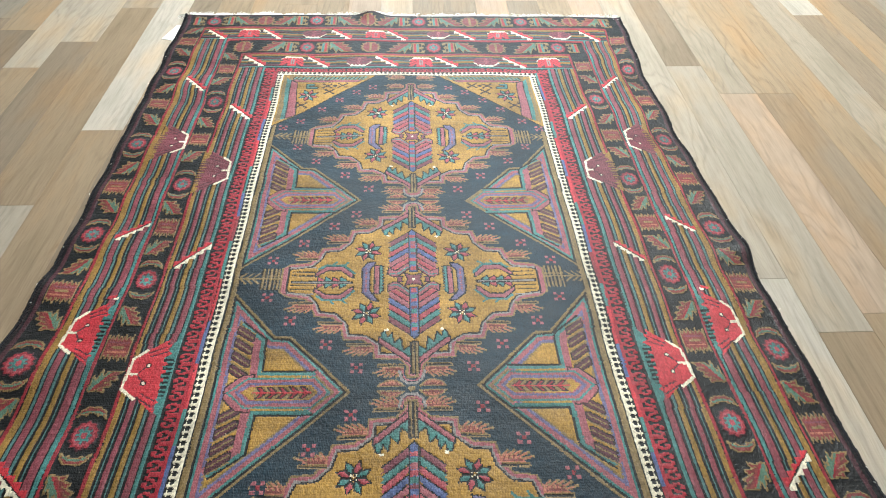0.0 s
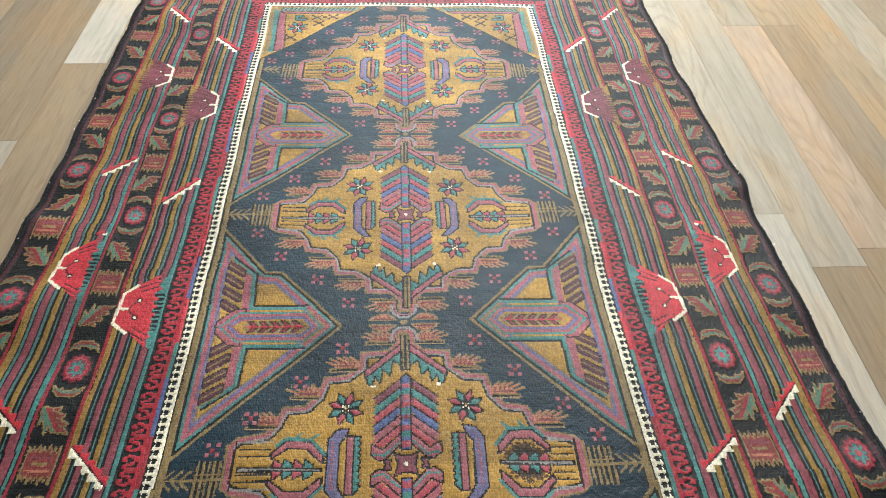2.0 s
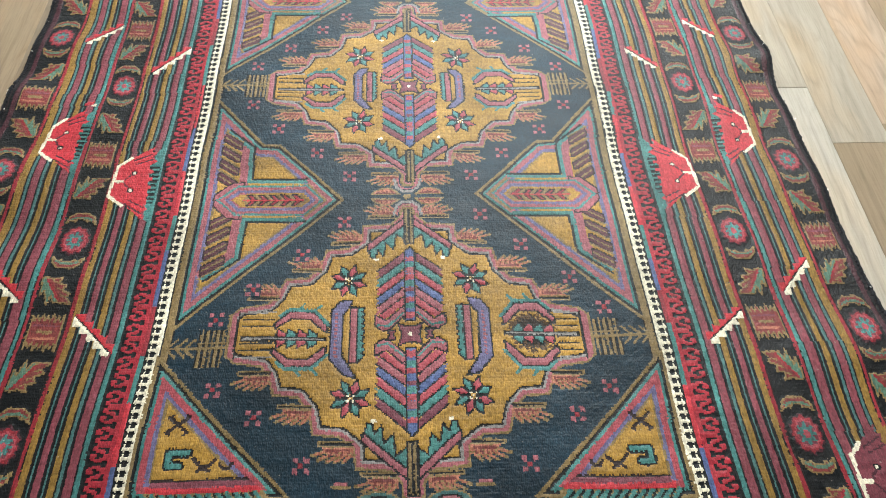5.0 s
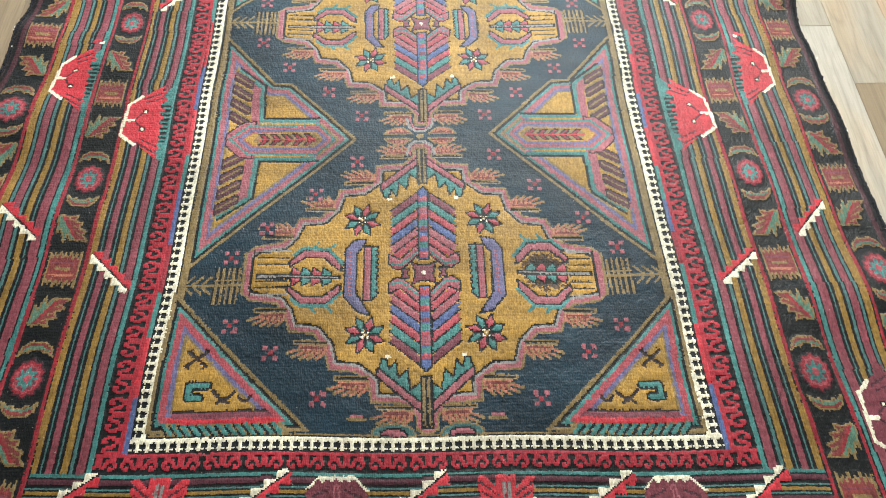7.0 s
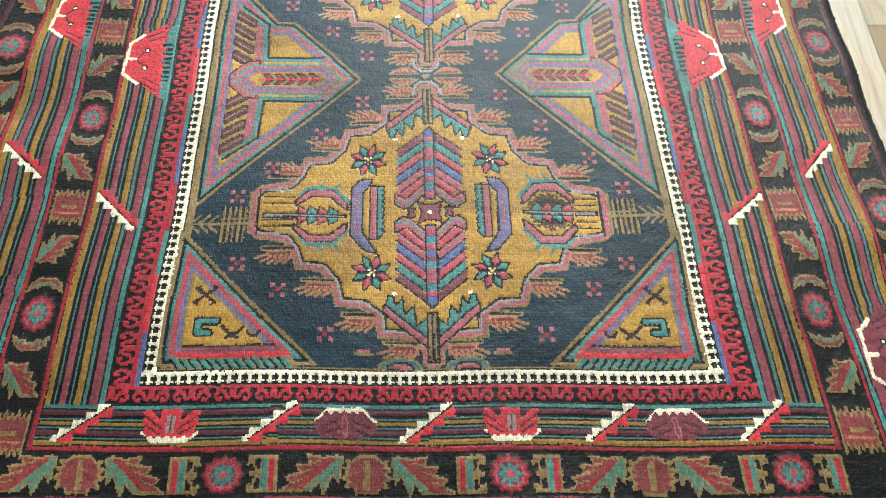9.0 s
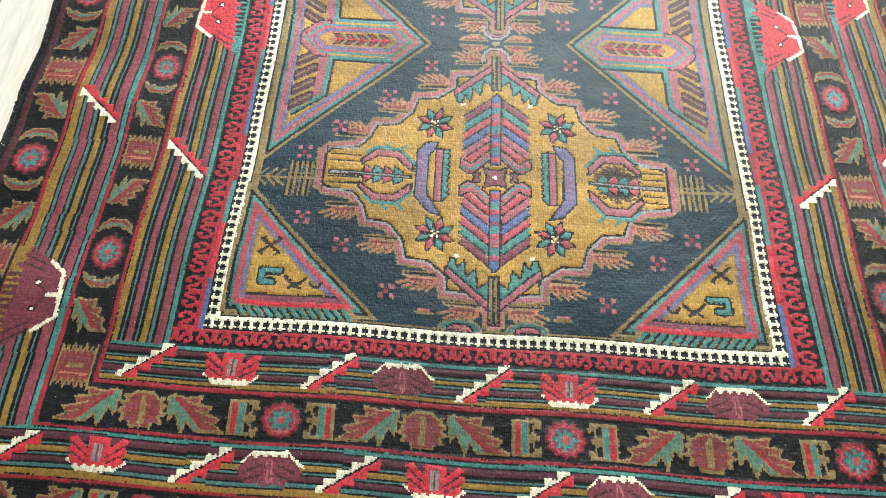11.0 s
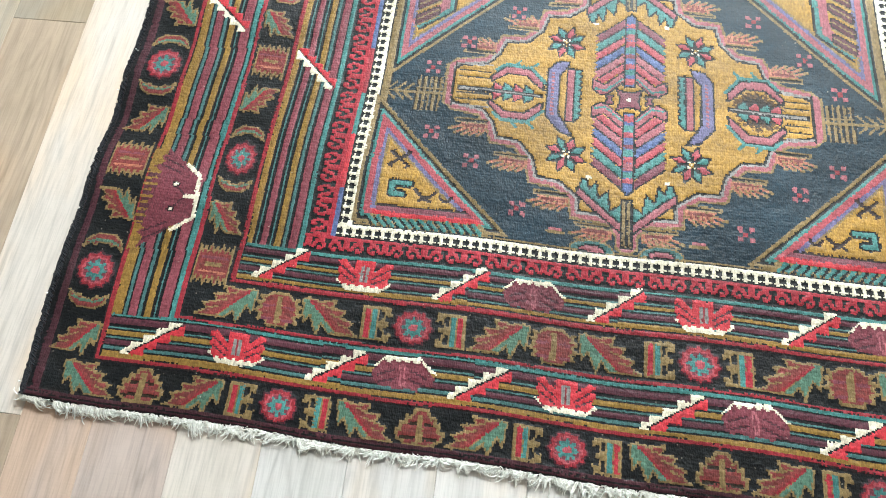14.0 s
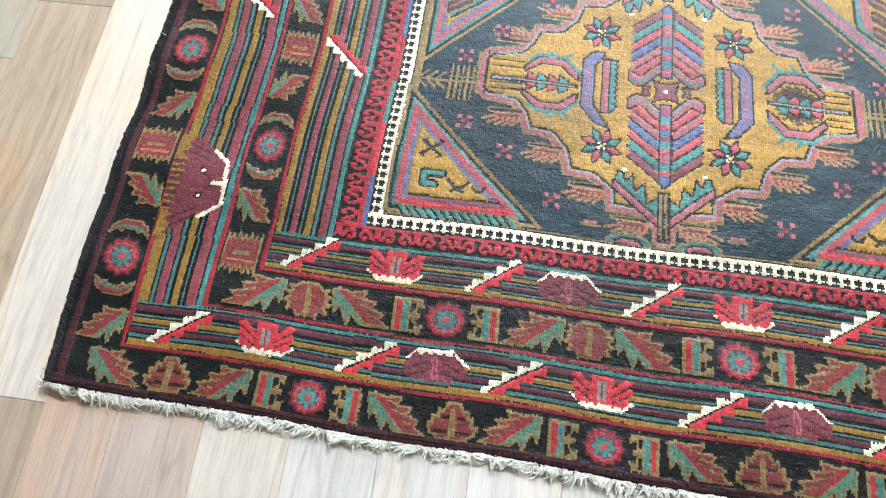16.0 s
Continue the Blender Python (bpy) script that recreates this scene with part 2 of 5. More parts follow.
def smooth_noise(n, step, amount):
    pts = rng.normal(0, amount, n // step + 3)
    return np.interp(np.arange(n) / step, np.arange(len(pts)), pts)


us = U0 + (np.arange(NX) + 0.5) * KNOT
vs = V0 + (np.arange(NY) + 0.5) * KNOT
# hand-beaten rows and columns wander a little
US = us[None, :] + smooth_noise(NY, 24, 0.0007)[:, None] + rng.normal(0, 0.00018, (NY, NX))
VS = vs[:, None] + smooth_noise(NX, 26, 0.0007)[None, :] + rng.normal(0, 0.00018, (NY, NX))
CHART = np.full((NY, NX), INDEX["black"], np.int16)
OWNER = np.zeros((NY, NX), np.int16)
PART_NAMES = [("pile_ground", "black and brown wool ground of the outer edge")]
current = 0
UNDER = {}


def begin(name, label=""):
    """What is knotted from here on belongs to a new part of the rug."""
    global current
    PART_NAMES.append((name, label))
    current = len(PART_NAMES) - 1


def piece(name, label=""):
    """Begins a piece of the part in hand and returns that part, for back()."""
    base = current
    begin(name, label)
    UNDER[current] = UNDER.get(base, base)
    return base


def back(base):
    global current
    current = base


def window_of(x0, x1, y0, y1, pad=0.004):
    i0, i1 = int((x0 - pad - U0) / KNOT), int((x1 + pad - U0) / KNOT) + 1
    j0, j1 = int((y0 - pad - V0) / KNOT), int((y1 + pad - V0) / KNOT) + 1
    return slice(max(j0, 0), max(min(j1, NY), 0)), slice(max(i0, 0), max(min(i1, NX), 0))


def knot(sl, mask, colour):
    CHART[sl][mask] = INDEX[colour]
    OWNER[sl][mask] = current


def inside(pts, x, y):
    res = np.zeros(x.shape, bool)
    for (xa, ya), (xb, yb) in zip(pts, pts[1:] + pts[:1]):
        if ya != yb:
            res ^= ((ya > y) != (yb > y)) & (x < (xb - xa) * (y - ya) / (yb - ya) + xa)
    return res


def away(pts, x, y, closed=True):
    """Distance to the outline."""
    best = np.full(x.shape, 9.0)
    for (xa, ya), (xb, yb) in zip(pts, pts[1:] + pts[:1] if closed else pts[1:]):
        dx, dy = xb - xa, yb - ya
        t = np.clip(((x - xa) * dx + (y - ya) * dy) / (dx * dx + dy * dy + 1e-12), 0, 1)
        best = np.minimum(best, np.hypot(x - xa - t * dx, y - ya - t * dy))
    return best


def spread(pts):
    a = np.array(pts)
    return a[:, 0].min(), a[:, 0].max(), a[:, 1].min(), a[:, 1].max()


def poly(pts, colour, edge=None, width=0.003):
    sl = window_of(*spread(pts))
    x, y = US[sl], VS[sl]
    knot(sl, inside(pts, x, y), colour)
    if edge:
        knot(sl, away(pts, x, y) < max(0.4 * width, 0.001) + 0.0001, edge)


def rect(x0, x1, y0, y1, colour):
    sl = window_of(x0, x1, y0, y1)
    knot(sl, (US[sl] >= x0) & (US[sl] < x1) & (VS[sl] >= y0) & (VS[sl] < y1), colour)


def line(pts, width, colour):
    sl = window_of(*spread(pts), pad=width + 0.004)
    knot(sl, away(pts, US[sl], VS[sl], False) < width / 2, colour)


def ring(pts, bands):
    """Bands inwards from a closed outline: (depth, colour) in growing order; the last reaches the middle."""
    sl = window_of(*spread(pts))
    x, y = US[sl], VS[sl]
    within, d = inside(pts, x, y), away(pts, x, y)
    low = 0.0
    for depth, colour in bands:
        knot(sl, within & (d >= low) & (d < depth), colour)
        low = depth


def oval(cx, cy, rx, ry, colour, power=2.0):
    sl = window_of(cx - rx, cx + rx, cy - ry, cy + ry)
    knot(sl, (np.abs((US[sl] - cx) / rx) ** power + np.abs((VS[sl] - cy) / ry) ** power) < 1, colour)


class Place:
    """Lays a motif drawn round (0, 0) into the chart: moved, scaled, mirrored, turned by quarter turns."""

    def __init__(self, ox, oy, sx=1.0, sy=1.0, quarter=0):
        self.o, self.s, self.q = (ox, oy), (sx, sy), quarter % 4

    def __call__(self, *pts):
        out = []
        for x, y in pts:
            x, y = x * self.s[0], y * self.s[1]
            for _ in range(self.q):
                x, y = -y, x
            out.append((x + self.o[0], y + self.o[1]))
        return out


# ---- bands of the borders (half widths across, heights along)
GUARD_IN, GUARD_OUT, CURL_OUT = 0.334, 0.352, 0.390
LOW = dict(guard=(-0.2225, -0.2405), curl=(-0.2405, -0.2635), s1=(-0.264, -0.3115), r1=(-0.3125, -0.3205), b1=(-0.3205, -0.3705), r2=(-0.3705, -0.376), s2=(-0.376, -0.430), r3=(-0.430, -0.437), b2=(-0.437, -0.4825))
HIGH = dict(guard=(1.2295, 1.2475), curl=(1.2475, 1.2685), s1=(1.269, 1.339), r1=(1.339, 1.351), b1=(1.351, 1.424), r2=(1.424, 1.437), s2=(1.437, 1.500), r3=(1.500, 1.514), b2=(1.514, 1.591))
SIDE = dict(s1=(0.390, 0.4615), r1=(0.4615, 0.4695), b1=(0.4695, 0.518), r2=(0.518, 0.525), s2=(0.525, 0.602), r3=(0.602, 0.610), b2=(0.610, 0.660))
STRIPES = ((0.08, "teal"), (0.115, "black"), (0.25, "plum"), (0.315, "black"), (0.355, "seafoam"), (0.39, "black"), (0.51, "gold"), (0.555, "black"),
           (0.595, "seafoam"), (0.63, "black"), (0.755, "plum"), (0.795, "black"), (0.84, "seafoam"), (0.88, "black"), (1.01, "gold"))


def frame_box(half, y0, y1, colour):
    rect(-half, half, y0, y1, colour)


# nested grounds, from the edge inwards
for sgn in (-1, 1):
    rect(*sorted((sgn * 0.674, sgn * 0.681)), V0, V1, "brown")
begin("outer_border_ground", "black wool ground of the outer border")
frame_box(0.664, LOW["b2"][1], HIGH["b2"][1], "black")
for sgn in (-1, 1):
    rect(*sorted((sgn * 0.6605, sgn * 0.6690)), LOW["b2"][1], HIGH["b2"][1], "maroon")
begin("outer_stripe_band", "striped band of teal, plum and ochre wool lines")
frame_box(SIDE["r3"][1], LOW["r3"][1], HIGH["r3"][1], "brown")
frame_box(SIDE["r3"][1] - 0.002, LOW["r3"][1] + 0.002, HIGH["r3"][1] - 0.002, "crimson")
frame_box(SIDE["r3"][0] + 0.001, LOW["r3"][0] - 0.001, HIGH["r3"][0] + 0.001, "black")


def stripes(span, axis, lo, hi):
    """Lines of one knot or more across a band; all of them step together where the rows wander."""
    a, b = span
    n = max(1, round(abs(b - a) / KNOT))
    tones, low = [], 0
    for upto, colour in STRIPES:
        top = max(low + 1, min(round(upto * n), n))
        yarn = ("aubergine" if axis == "v" else "damson") if colour == "plum" else colour
        tones += [INDEX[yarn]] * (top - low)
        low = top
    tones = np.array(tones)
    x0, x1, y0, y1 = (min(a, b), max(a, b), lo, hi) if axis == "u" else (lo, hi, min(a, b), max(a, b))
    sl = window_of(x0, x1, y0, y1)
    x, y = US[sl], VS[sl]
    mask = (x >= x0) & (x < x1) & (y >= y0) & (y < y1)
    wander = smooth_noise(max(NX, NY), 34, 0.0006)
    along, across = (y, np.broadcast_to(us[None, :], US.shape)[sl]) if axis == "u" else (x, np.broadcast_to(vs[:, None], VS.shape)[sl])
    step = np.clip(((along - min(lo, hi)) / KNOT).astype(int), 0, len(wander) - 1)
    depth = np.abs(across + wander[step] - a) / KNOT
    idx = np.clip(depth.astype(int), 0, len(tones) - 1)
    CHART[sl][mask] = tones[idx][mask]
    OWNER[sl][mask] = current


def striped_frame(key):
    half = SIDE[key][1]
    stripes(LOW[key], "v", -half, half)
    stripes(HIGH[key], "v", -half, half)
    for sgn in (-1, 1):
        stripes((sgn * SIDE[key][0], sgn * SIDE[key][1]), "u", LOW[key][0], HIGH[key][0])


striped_frame("s2")
begin("inner_border_ground", "black wool ground of the inner border")
frame_box(SIDE["r2"][1] - 0.001, LOW["r2"][1] + 0.001, HIGH["r2"][1] - 0.001, "crimson")
frame_box(SIDE["r2"][0] + 0.001, LOW["r2"][0] - 0.001, HIGH["r2"][0] + 0.001, "black")
begin("inner_stripe_band", "striped band of teal, plum and ochre wool lines")
frame_box(SIDE["r1"][1], LOW["r1"][1], HIGH["r1"][1], "brown")
frame_box(SIDE["r1"][1] - 0.002, LOW["r1"][1] + 0.002, HIGH["r1"][1] - 0.002, "crimson")
frame_box(SIDE["r1"][0] + 0.001, LOW["r1"][0] - 0.001, HIGH["r1"][0] + 0.001, "black")
striped_frame("s1")

# ---- curl guard: red hooks on black
begin("curl_guard", "red and black guard stripe of small hooks")
frame_box(CURL_OUT, LOW["curl"][1], HIGH["curl"][1], "black")
CURL_HALF = ("rrrrrrrrrrrr", "rrrrrrrrrrrr", "rr....rrrr..", "rr..rrrrrr..", "rr.rrr..rrr.", "rr.rr....rr.", "rrrrr.rr.rr.", ".rrr..rrrr..", "......rrr...", "............")
CURL = tuple(r + r[::-1] for r in CURL_HALF)


def charted(chart, x0, x1, y0, y1, axis, flip, tones):
    """Repeats a small knot chart along a band; its first row lies on the inner side."""
    sl = window_of(x0, x1, y0, y1)
    x, y = np.broadcast_to(us[None, :], US.shape)[sl], np.broadcast_to(vs[:, None], VS.shape)[sl]
    mask = (x >= x0) & (x < x1) & (y >= y0) & (y < y1)
    along, across, lo, hi = (x, y, y0, y1) if axis == "v" else (y, x, x0, x1)
    depth = (hi - across if flip else across - lo) / (hi - lo)
    rows = np.array([list(r) for r in chart])
    r = np.clip((depth * len(chart)).astype(int), 0, len(chart) - 1)
    c = np.floor(along / KNOT).astype(int) % len(chart[0])
    cell = rows[r, c]
    for ch, colour in tones.items():
        knot(sl, mask & (cell == ch), colour)


TONES = {"r": "cherry", ".": "black"}
charted(CURL, -CURL_OUT, CURL_OUT, LOW["curl"][1], LOW["curl"][0], "v", True, TONES)
charted(CURL, -CURL_OUT, CURL_OUT, HIGH["curl"][0], HIGH["curl"][1], "v", False, TONES)
for sgn in (-1, 1):
    a, b = sorted((sgn * 0.358, sgn * CURL_OUT))
    charted(CURL, a, b, LOW["curl"][0], HIGH["curl"][0], "u", sgn < 0, TONES)
    # the thin line between the guards changes its yarn along the way
    v, k = LOW["guard"][1], 0
    tones = ("blue", "red", "teal", "crimson", "blue", "teal", "red")
    while v < HIGH["guard"][1]:
        step = 0.05 + 0.05 * rng.random()
        a, b = sorted((sgn * 0.352, sgn * 0.358))
        rect(a, b, v, min(v + step, HIGH["guard"][1]), tones[k % 7])
        v, k = v + step, k + 1

# ---- white guard with small crosses
begin("cross_guard", "ivory and black guard stripe of small interlocking crosses")
CROSS = ("wwwwww", "wwwwww", "bwwwww", "bbwwbb", "bbwwbb", "bwwwww", "bbwwbb", "bbbbbb")
frame_box(GUARD_OUT, LOW["guard"][1], HIGH["guard"][1], "black")
WB = {"w": "ivory", "b": "black"}
charted(CROSS, -GUARD_OUT, GUARD_OUT, LOW["guard"][1], LOW["guard"][0], "v", True, WB)
charted(CROSS, -GUARD_OUT, GUARD_OUT, HIGH["guard"][0], HIGH["guard"][1], "v", False, WB)
for sgn in (-1, 1):
    a, b = sorted((sgn * GUARD_IN, sgn * GUARD_OUT))
    charted(CROSS, a, b, LOW["guard"][0], HIGH["guard"][0], "u", sgn < 0, WB)

# ---- field
begin("field", "dark navy wool ground of the field")
FIELD = current
rect(-GUARD_IN, GUARD_IN, LOW["guard"][0], HIGH["guard"][0], "black")
rect(-GUARD_IN + 0.0025, GUARD_IN - 0.0025, LOW["guard"][0] + 0.002, HIGH["guard"][0] - 0.002, "khaki")
rect(-GUARD_IN + 0.0118, GUARD_IN - 0.0118, LOW["guard"][0] + 0.004, HIGH["guard"][0] - 0.004, "black")
rect(-GUARD_IN + 0.0140, GUARD_IN - 0.0140, LOW["guard"][0] + 0.004, HIGH["guard"][0] - 0.004, "navy")

CENTRES = [(0.0, 0.0), (0.004, 0.473), (0.008, 0.941)]


# ---- side panels: pointed tents with a capsule inside
def side_panel(apex, top, base, sgn):
    """apex: the point towards the middle; top and base: where the outline leaves the guard."""
    begin("side_panel", "ochre pointed side panel with rose, teal and violet outlines")
    ax, ay = apex
    edge = 0.3265
    kx = ax + 0.108
    pts = [(edge, top), (edge, base), (ax, ay), (kx, ay + 0.112), (kx + 0.028, ay + 0.113)]
    pts = [(sgn * x, y) for x, y in pts]
    ring(pts, [(0.0045, "khaki"), (0.0085, "black"), (0.0125, "teal"), (0.0205, "rose"), (0.0255, "violet"), (0.0285, "khaki"), (0.9, "ochre")])
    for up in (1, -1):
        P = Place(0, ay, sgn, up)
        # arm: rose, then teal, then a dark line along the ochre
        poly(P((0.300, 0.030), (0.300, 0.142), (0.262, 0.106), (0.262, 0.030)), "ochre")
        line(P((0.299, 0.1305), (0.2620, 0.1000), (0.2600, 0.030)), 0.014, "rose")
        line(P((0.295, 0.1385), (0.2535, 0.1045), (0.2515, 0.036), (0.162, 0.036)), 0.0065, "teal")
        line(P((0.294, 0.1440), (0.2485, 0.1070), (0.2465, 0.0412), (0.158, 0.0408)), 0.0038, "black")
        # slanting dark strokes between arm and guard
        for i in range(4):
            y = 0.020 + 0.0265 * i
            poly(P((0.3015, y + 0.0325), (0.298, y + 0.0375), (0.270, y + 0.0165), (0.270, y + 0.0035), (0.276, y + 0.0035), (0.3015, y + 0.0205)), "aubergine", "brown", 0.0028)
            line(P((0.299, y + 0.0275), (0.272, y + 0.0085)), 0.0026, "khaki")
            line(P((0.303, y + 0.0410), (0.270, y + 0.0195)), 0.0026, "khaki")
        poly(P((0.302, 0.0), (0.300, 0.012), (0.278, 0.033), (0.258, 0.036), (0.26, 0.0)), "rose", "brown", 0.0026)
    P = Place(0, ay, sgn, 1)
    cap = P((0.298, 0.0), (0.268, 0.029), (0.158, 0.029), (0.131, 0.0), (0.158, -0.029), (0.266, -0.029))
    ring(cap, [(0.0035, "teal"), (0.009, "rose"), (0.0145, "violet"), (0.017, "rose"), (0.9, "ochre")])
    line(P((0.158, 0.031), (0.127, 0.0), (0.158, -0.031)), 0.004, "khaki")
    capsule = P((0.262, 0.0), (0.250, 0.014), (0.164, 0.014), (0.150, 0.0), (0.164, -0.014), (0.250, -0.014))
    ring(capsule, [(0.003, "ochre"), (0.9, "khaki")])
    for i in range(5):
        x = 0.163 + 0.0175 * i
        poly(P((x, 0.0), (x + 0.011, 0.0105), (x + 0.018, 0.0105), (x + 0.009, 0.0), (x + 0.018, -0.0105), (x + 0.011, -0.0105)), "crimson", "brown", 0.002)
    line(P((0.162, 0.0), (0.255, 0.0)), 0.003, "red")


side_panel((0.098, 0.229), 0.446, 0.004, -1)
side_panel((0.105, 0.239), 0.452, 0.012, 1)
side_panel((0.102, 0.705), 0.912, 0.495, -1)
side_panel((0.118, 0.705), 0.918, 0.503, 1)


# ---- corner panels
def glyph(P, thick=0.0065):
    base = piece("hook_sign", "teal hook outlined in black")
    shape = P((0.0275, 0.0065), (0.0055, 0.0065), (0.0055, -0.0085), (0.0185, -0.0085))
    line(shape, thick + 0.006, "black")
    line(shape, thick, "teal")
    back(base)


def small_x(P, r=0.0125, colour="brown"):
    base = piece("cross_sign", "")
    line(P((-r, -r * 0.8), (r, r * 0.8)), 0.0045, colour)
    line(P((-r, r * 0.8), (r, -r * 0.8)), 0.0045, colour)
    for a in (-1, 1):
        line(P((a * r, -r * 0.8), (a * r * 0.7, -r)), 0.003, colour)
        line(P((a * r, r * 0.8), (a * r * 0.7, r)), 0.003, colour)
    back(base)


def low_corner(sgn):
    begin("corner_panel", "ochre triangular corner panel with small dark signs")
    S = Place(0, 0, sgn, 1)
    tri = S((0.3355, -0.026), (0.3355, -0.2175), (0.140, -0.2175))
    ring(tri, [(0.0045, "khaki"), (0.0085, "black"), (0.0125, "teal"), (0.0205, "pink"), (0.0255, "violet"), (0.0285, "khaki"), (0.9, "ochre")])
    poly(S((0.318, -0.2200), (0.318, -0.2050), (0.176, -0.2050), (0.164, -0.2200)), "khaki")
    for i in range(13):
        x = 0.176 + 0.0108 * i
        line(S((x, -0.218), (x + 0.010, -0.207)), 0.0046, "teal")
        line(S((x + 0.005, -0.219), (x + 0.014, -0.208)), 0.0028, "black")
    poly(S((0.312, -0.2055), (0.176, -0.2055), (0.184, -0.1985), (0.312, -0.1985)), "red")
    poly(S((0.308, -0.1990), (0.184, -0.1990), (0.193, -0.1915), (0.308, -0.1915)), "mulberry")
    line(S((0.306, -0.1905), (0.196, -0.1905)), 0.003, "brown")
    small_x(Place(sgn * 0.288, -0.122, 1, 1))
    glyph(Place(sgn * 0.297, -0.164, -sgn, 1))
    line(S((0.262, -0.164), (0.249, -0.178), (0.236, -0.167)), 0.0046, "brown")
    line(S((0.256, -0.180), (0.249, -0.174), (0.242, -0.180)), 0.0040, "brown")
    line(S((0.230, -0.172), (0.226, -0.178), (0.220, -0.178), (0.216, -0.172)), 0.004, "brown")


def star(cx, cy, r, first="pink", second="teal"):
    base = piece("star", "eight-petalled star in pink and teal")
    for i in range(8):
        a = math.pi / 8 + i * math.pi / 4
        d, n = (math.cos(a), math.sin(a)), (-math.sin(a), math.cos(a))
        pts = [(cx + d[0] * q * r + n[0] * w * r, cy + d[1] * q * r + n[1] * w * r) for q, w in ((0.12, 0), (0.55, 0.21), (1.0, 0.08), (0.62, -0.20))]
        poly(pts, first if i % 2 else second, "black", 0.002)
    for dx, dy in ((0, 0), (1, 1), (-1, 1), (1, -1), (-1, -1)):
        rect(cx + dx * 0.0035 - 0.0013, cx + dx * 0.0035 + 0.0013, cy + dy * 0.0035 - 0.0013, cy + dy * 0.0035 + 0.0013, "ivory")
    back(base)


def high_corner(sgn):
    begin("corner_panel", "ochre triangular corner panel with a star and small dark signs")
    S = Place(0, 0, sgn, 1)
    poly(S((0.334, 0.985), (0.334, 1.225), (0.088, 1.225)), "ochre")
    poly(S((0.330, 1.000), (0.3305, 1.224), (0.316, 1.21), (0.316, 1.015)), "khaki")
    poly(S((0.318, 1.012), (0.322, 1.212), (0.306, 1.200), (0.306, 1.02)), "teal")
    poly(S((0.308, 1.018), (0.310, 1.203), (0.292, 1.188), (0.284, 1.035)), "rose", "brown")
    rect(*sorted((sgn * 0.102, sgn * 0.316)), 1.204, 1.2235, "khaki")
    for i in range(18):
        x = 0.112 + 0.0108 * i
        line(S((x, 1.219), (x + 0.008, 1.207)), 0.0042, "teal")
        line(S((x + 0.005, 1.220), (x + 0.012, 1.209)), 0.0028, "black")
    poly(S((0.122, 1.204), (0.306, 1.204), (0.298, 1.194), (0.134, 1.194)), "rose", "brown")
    glyph(Place(sgn * 0.268, 1.172, -sgn, -1))
    star(sgn * 0.258, 1.128, 0.028)
    small_x(Place(sgn * 0.212, 1.174, 1, 1), 0.012)
    small_x(Place(sgn * 0.172, 1.176, 1, 1), 0.012)
    oval(sgn * 0.192, 1.175, 0.006, 0.005, "brown")
    small_x(Place(sgn * 0.205, 1.146, 1, 1), 0.012)
    small_x(Place(sgn * 0.273, 1.082, 1, 1), 0.014)
    line(S((0.332, 0.985), (0.088, 1.222)), 0.003, "black")


for sgn in (-1, 1):
    low_corner(sgn)
    high_corner(sgn)


# ---- medallions
STAIR = [(0.0070, 0.2190), (0.0145, 0.2125), (0.0145, 0.197), (0.026, 0.183), (0.070, 0.180), (0.0715, 0.155), (0.090, 0.141), (0.123, 0.139), (0.131, 0.108), (0.146, 0.091),
         (0.178, 0.088), (0.187, 0.062), (0.198, 0.048), (0.234, 0.042), (0.2485, 0.030)]
LEAVES = ("mulberry", "teal", "pink", "blue", "rose", "pink")


def tuft(P):
    """A small leaf with spread fingers that points away from a step of the medallion."""
    base = piece("leaf_tuft", "salmon leaf with khaki fingers")
    poly(P((-0.002, 0.000), (0.036, 0.000), (0.030, 0.009), (0.014, 0.0125), (-0.002, 0.0125)), "salmon")
    line(P((0.0, -0.0065), (0.040, -0.0065)), 0.0026, "khaki")
    line(P((0.0, -0.004), (0.038, -0.004)), 0.0030, "black")
    line(P((0.0, -0.001), (0.041, -0.0015), (0.042, -0.006)), 0.0026, "khaki")
    for (xa, ya), (xb, yb) in (((0.020, 0.001), (0.048, 0.010)), ((0.020, 0.006), (0.041, 0.0155)), ((0.014, 0.008), (0.031, 0.0180)), ((0.008, 0.009), (0.021, 0.0185)), ((0.001, 0.009), (0.011, 0.0185))):
        line(P((xa, ya), (xb, yb)), 0.0044, "khaki")
        line(P((xa, ya), (xb * 0.85 + xa * 0.15, yb * 0.85 + ya * 0.15)), 0.0026, "salmon")
    line(P((0.004, 0.003), (0.030, 0.0035)), 0.0034, "rust")
    for i in range(4):
        line(P((0.003 + 0.007 * i, 0.004), (0.006 + 0.007 * i, 0.011)), 0.0021, "rust")
    back(base)


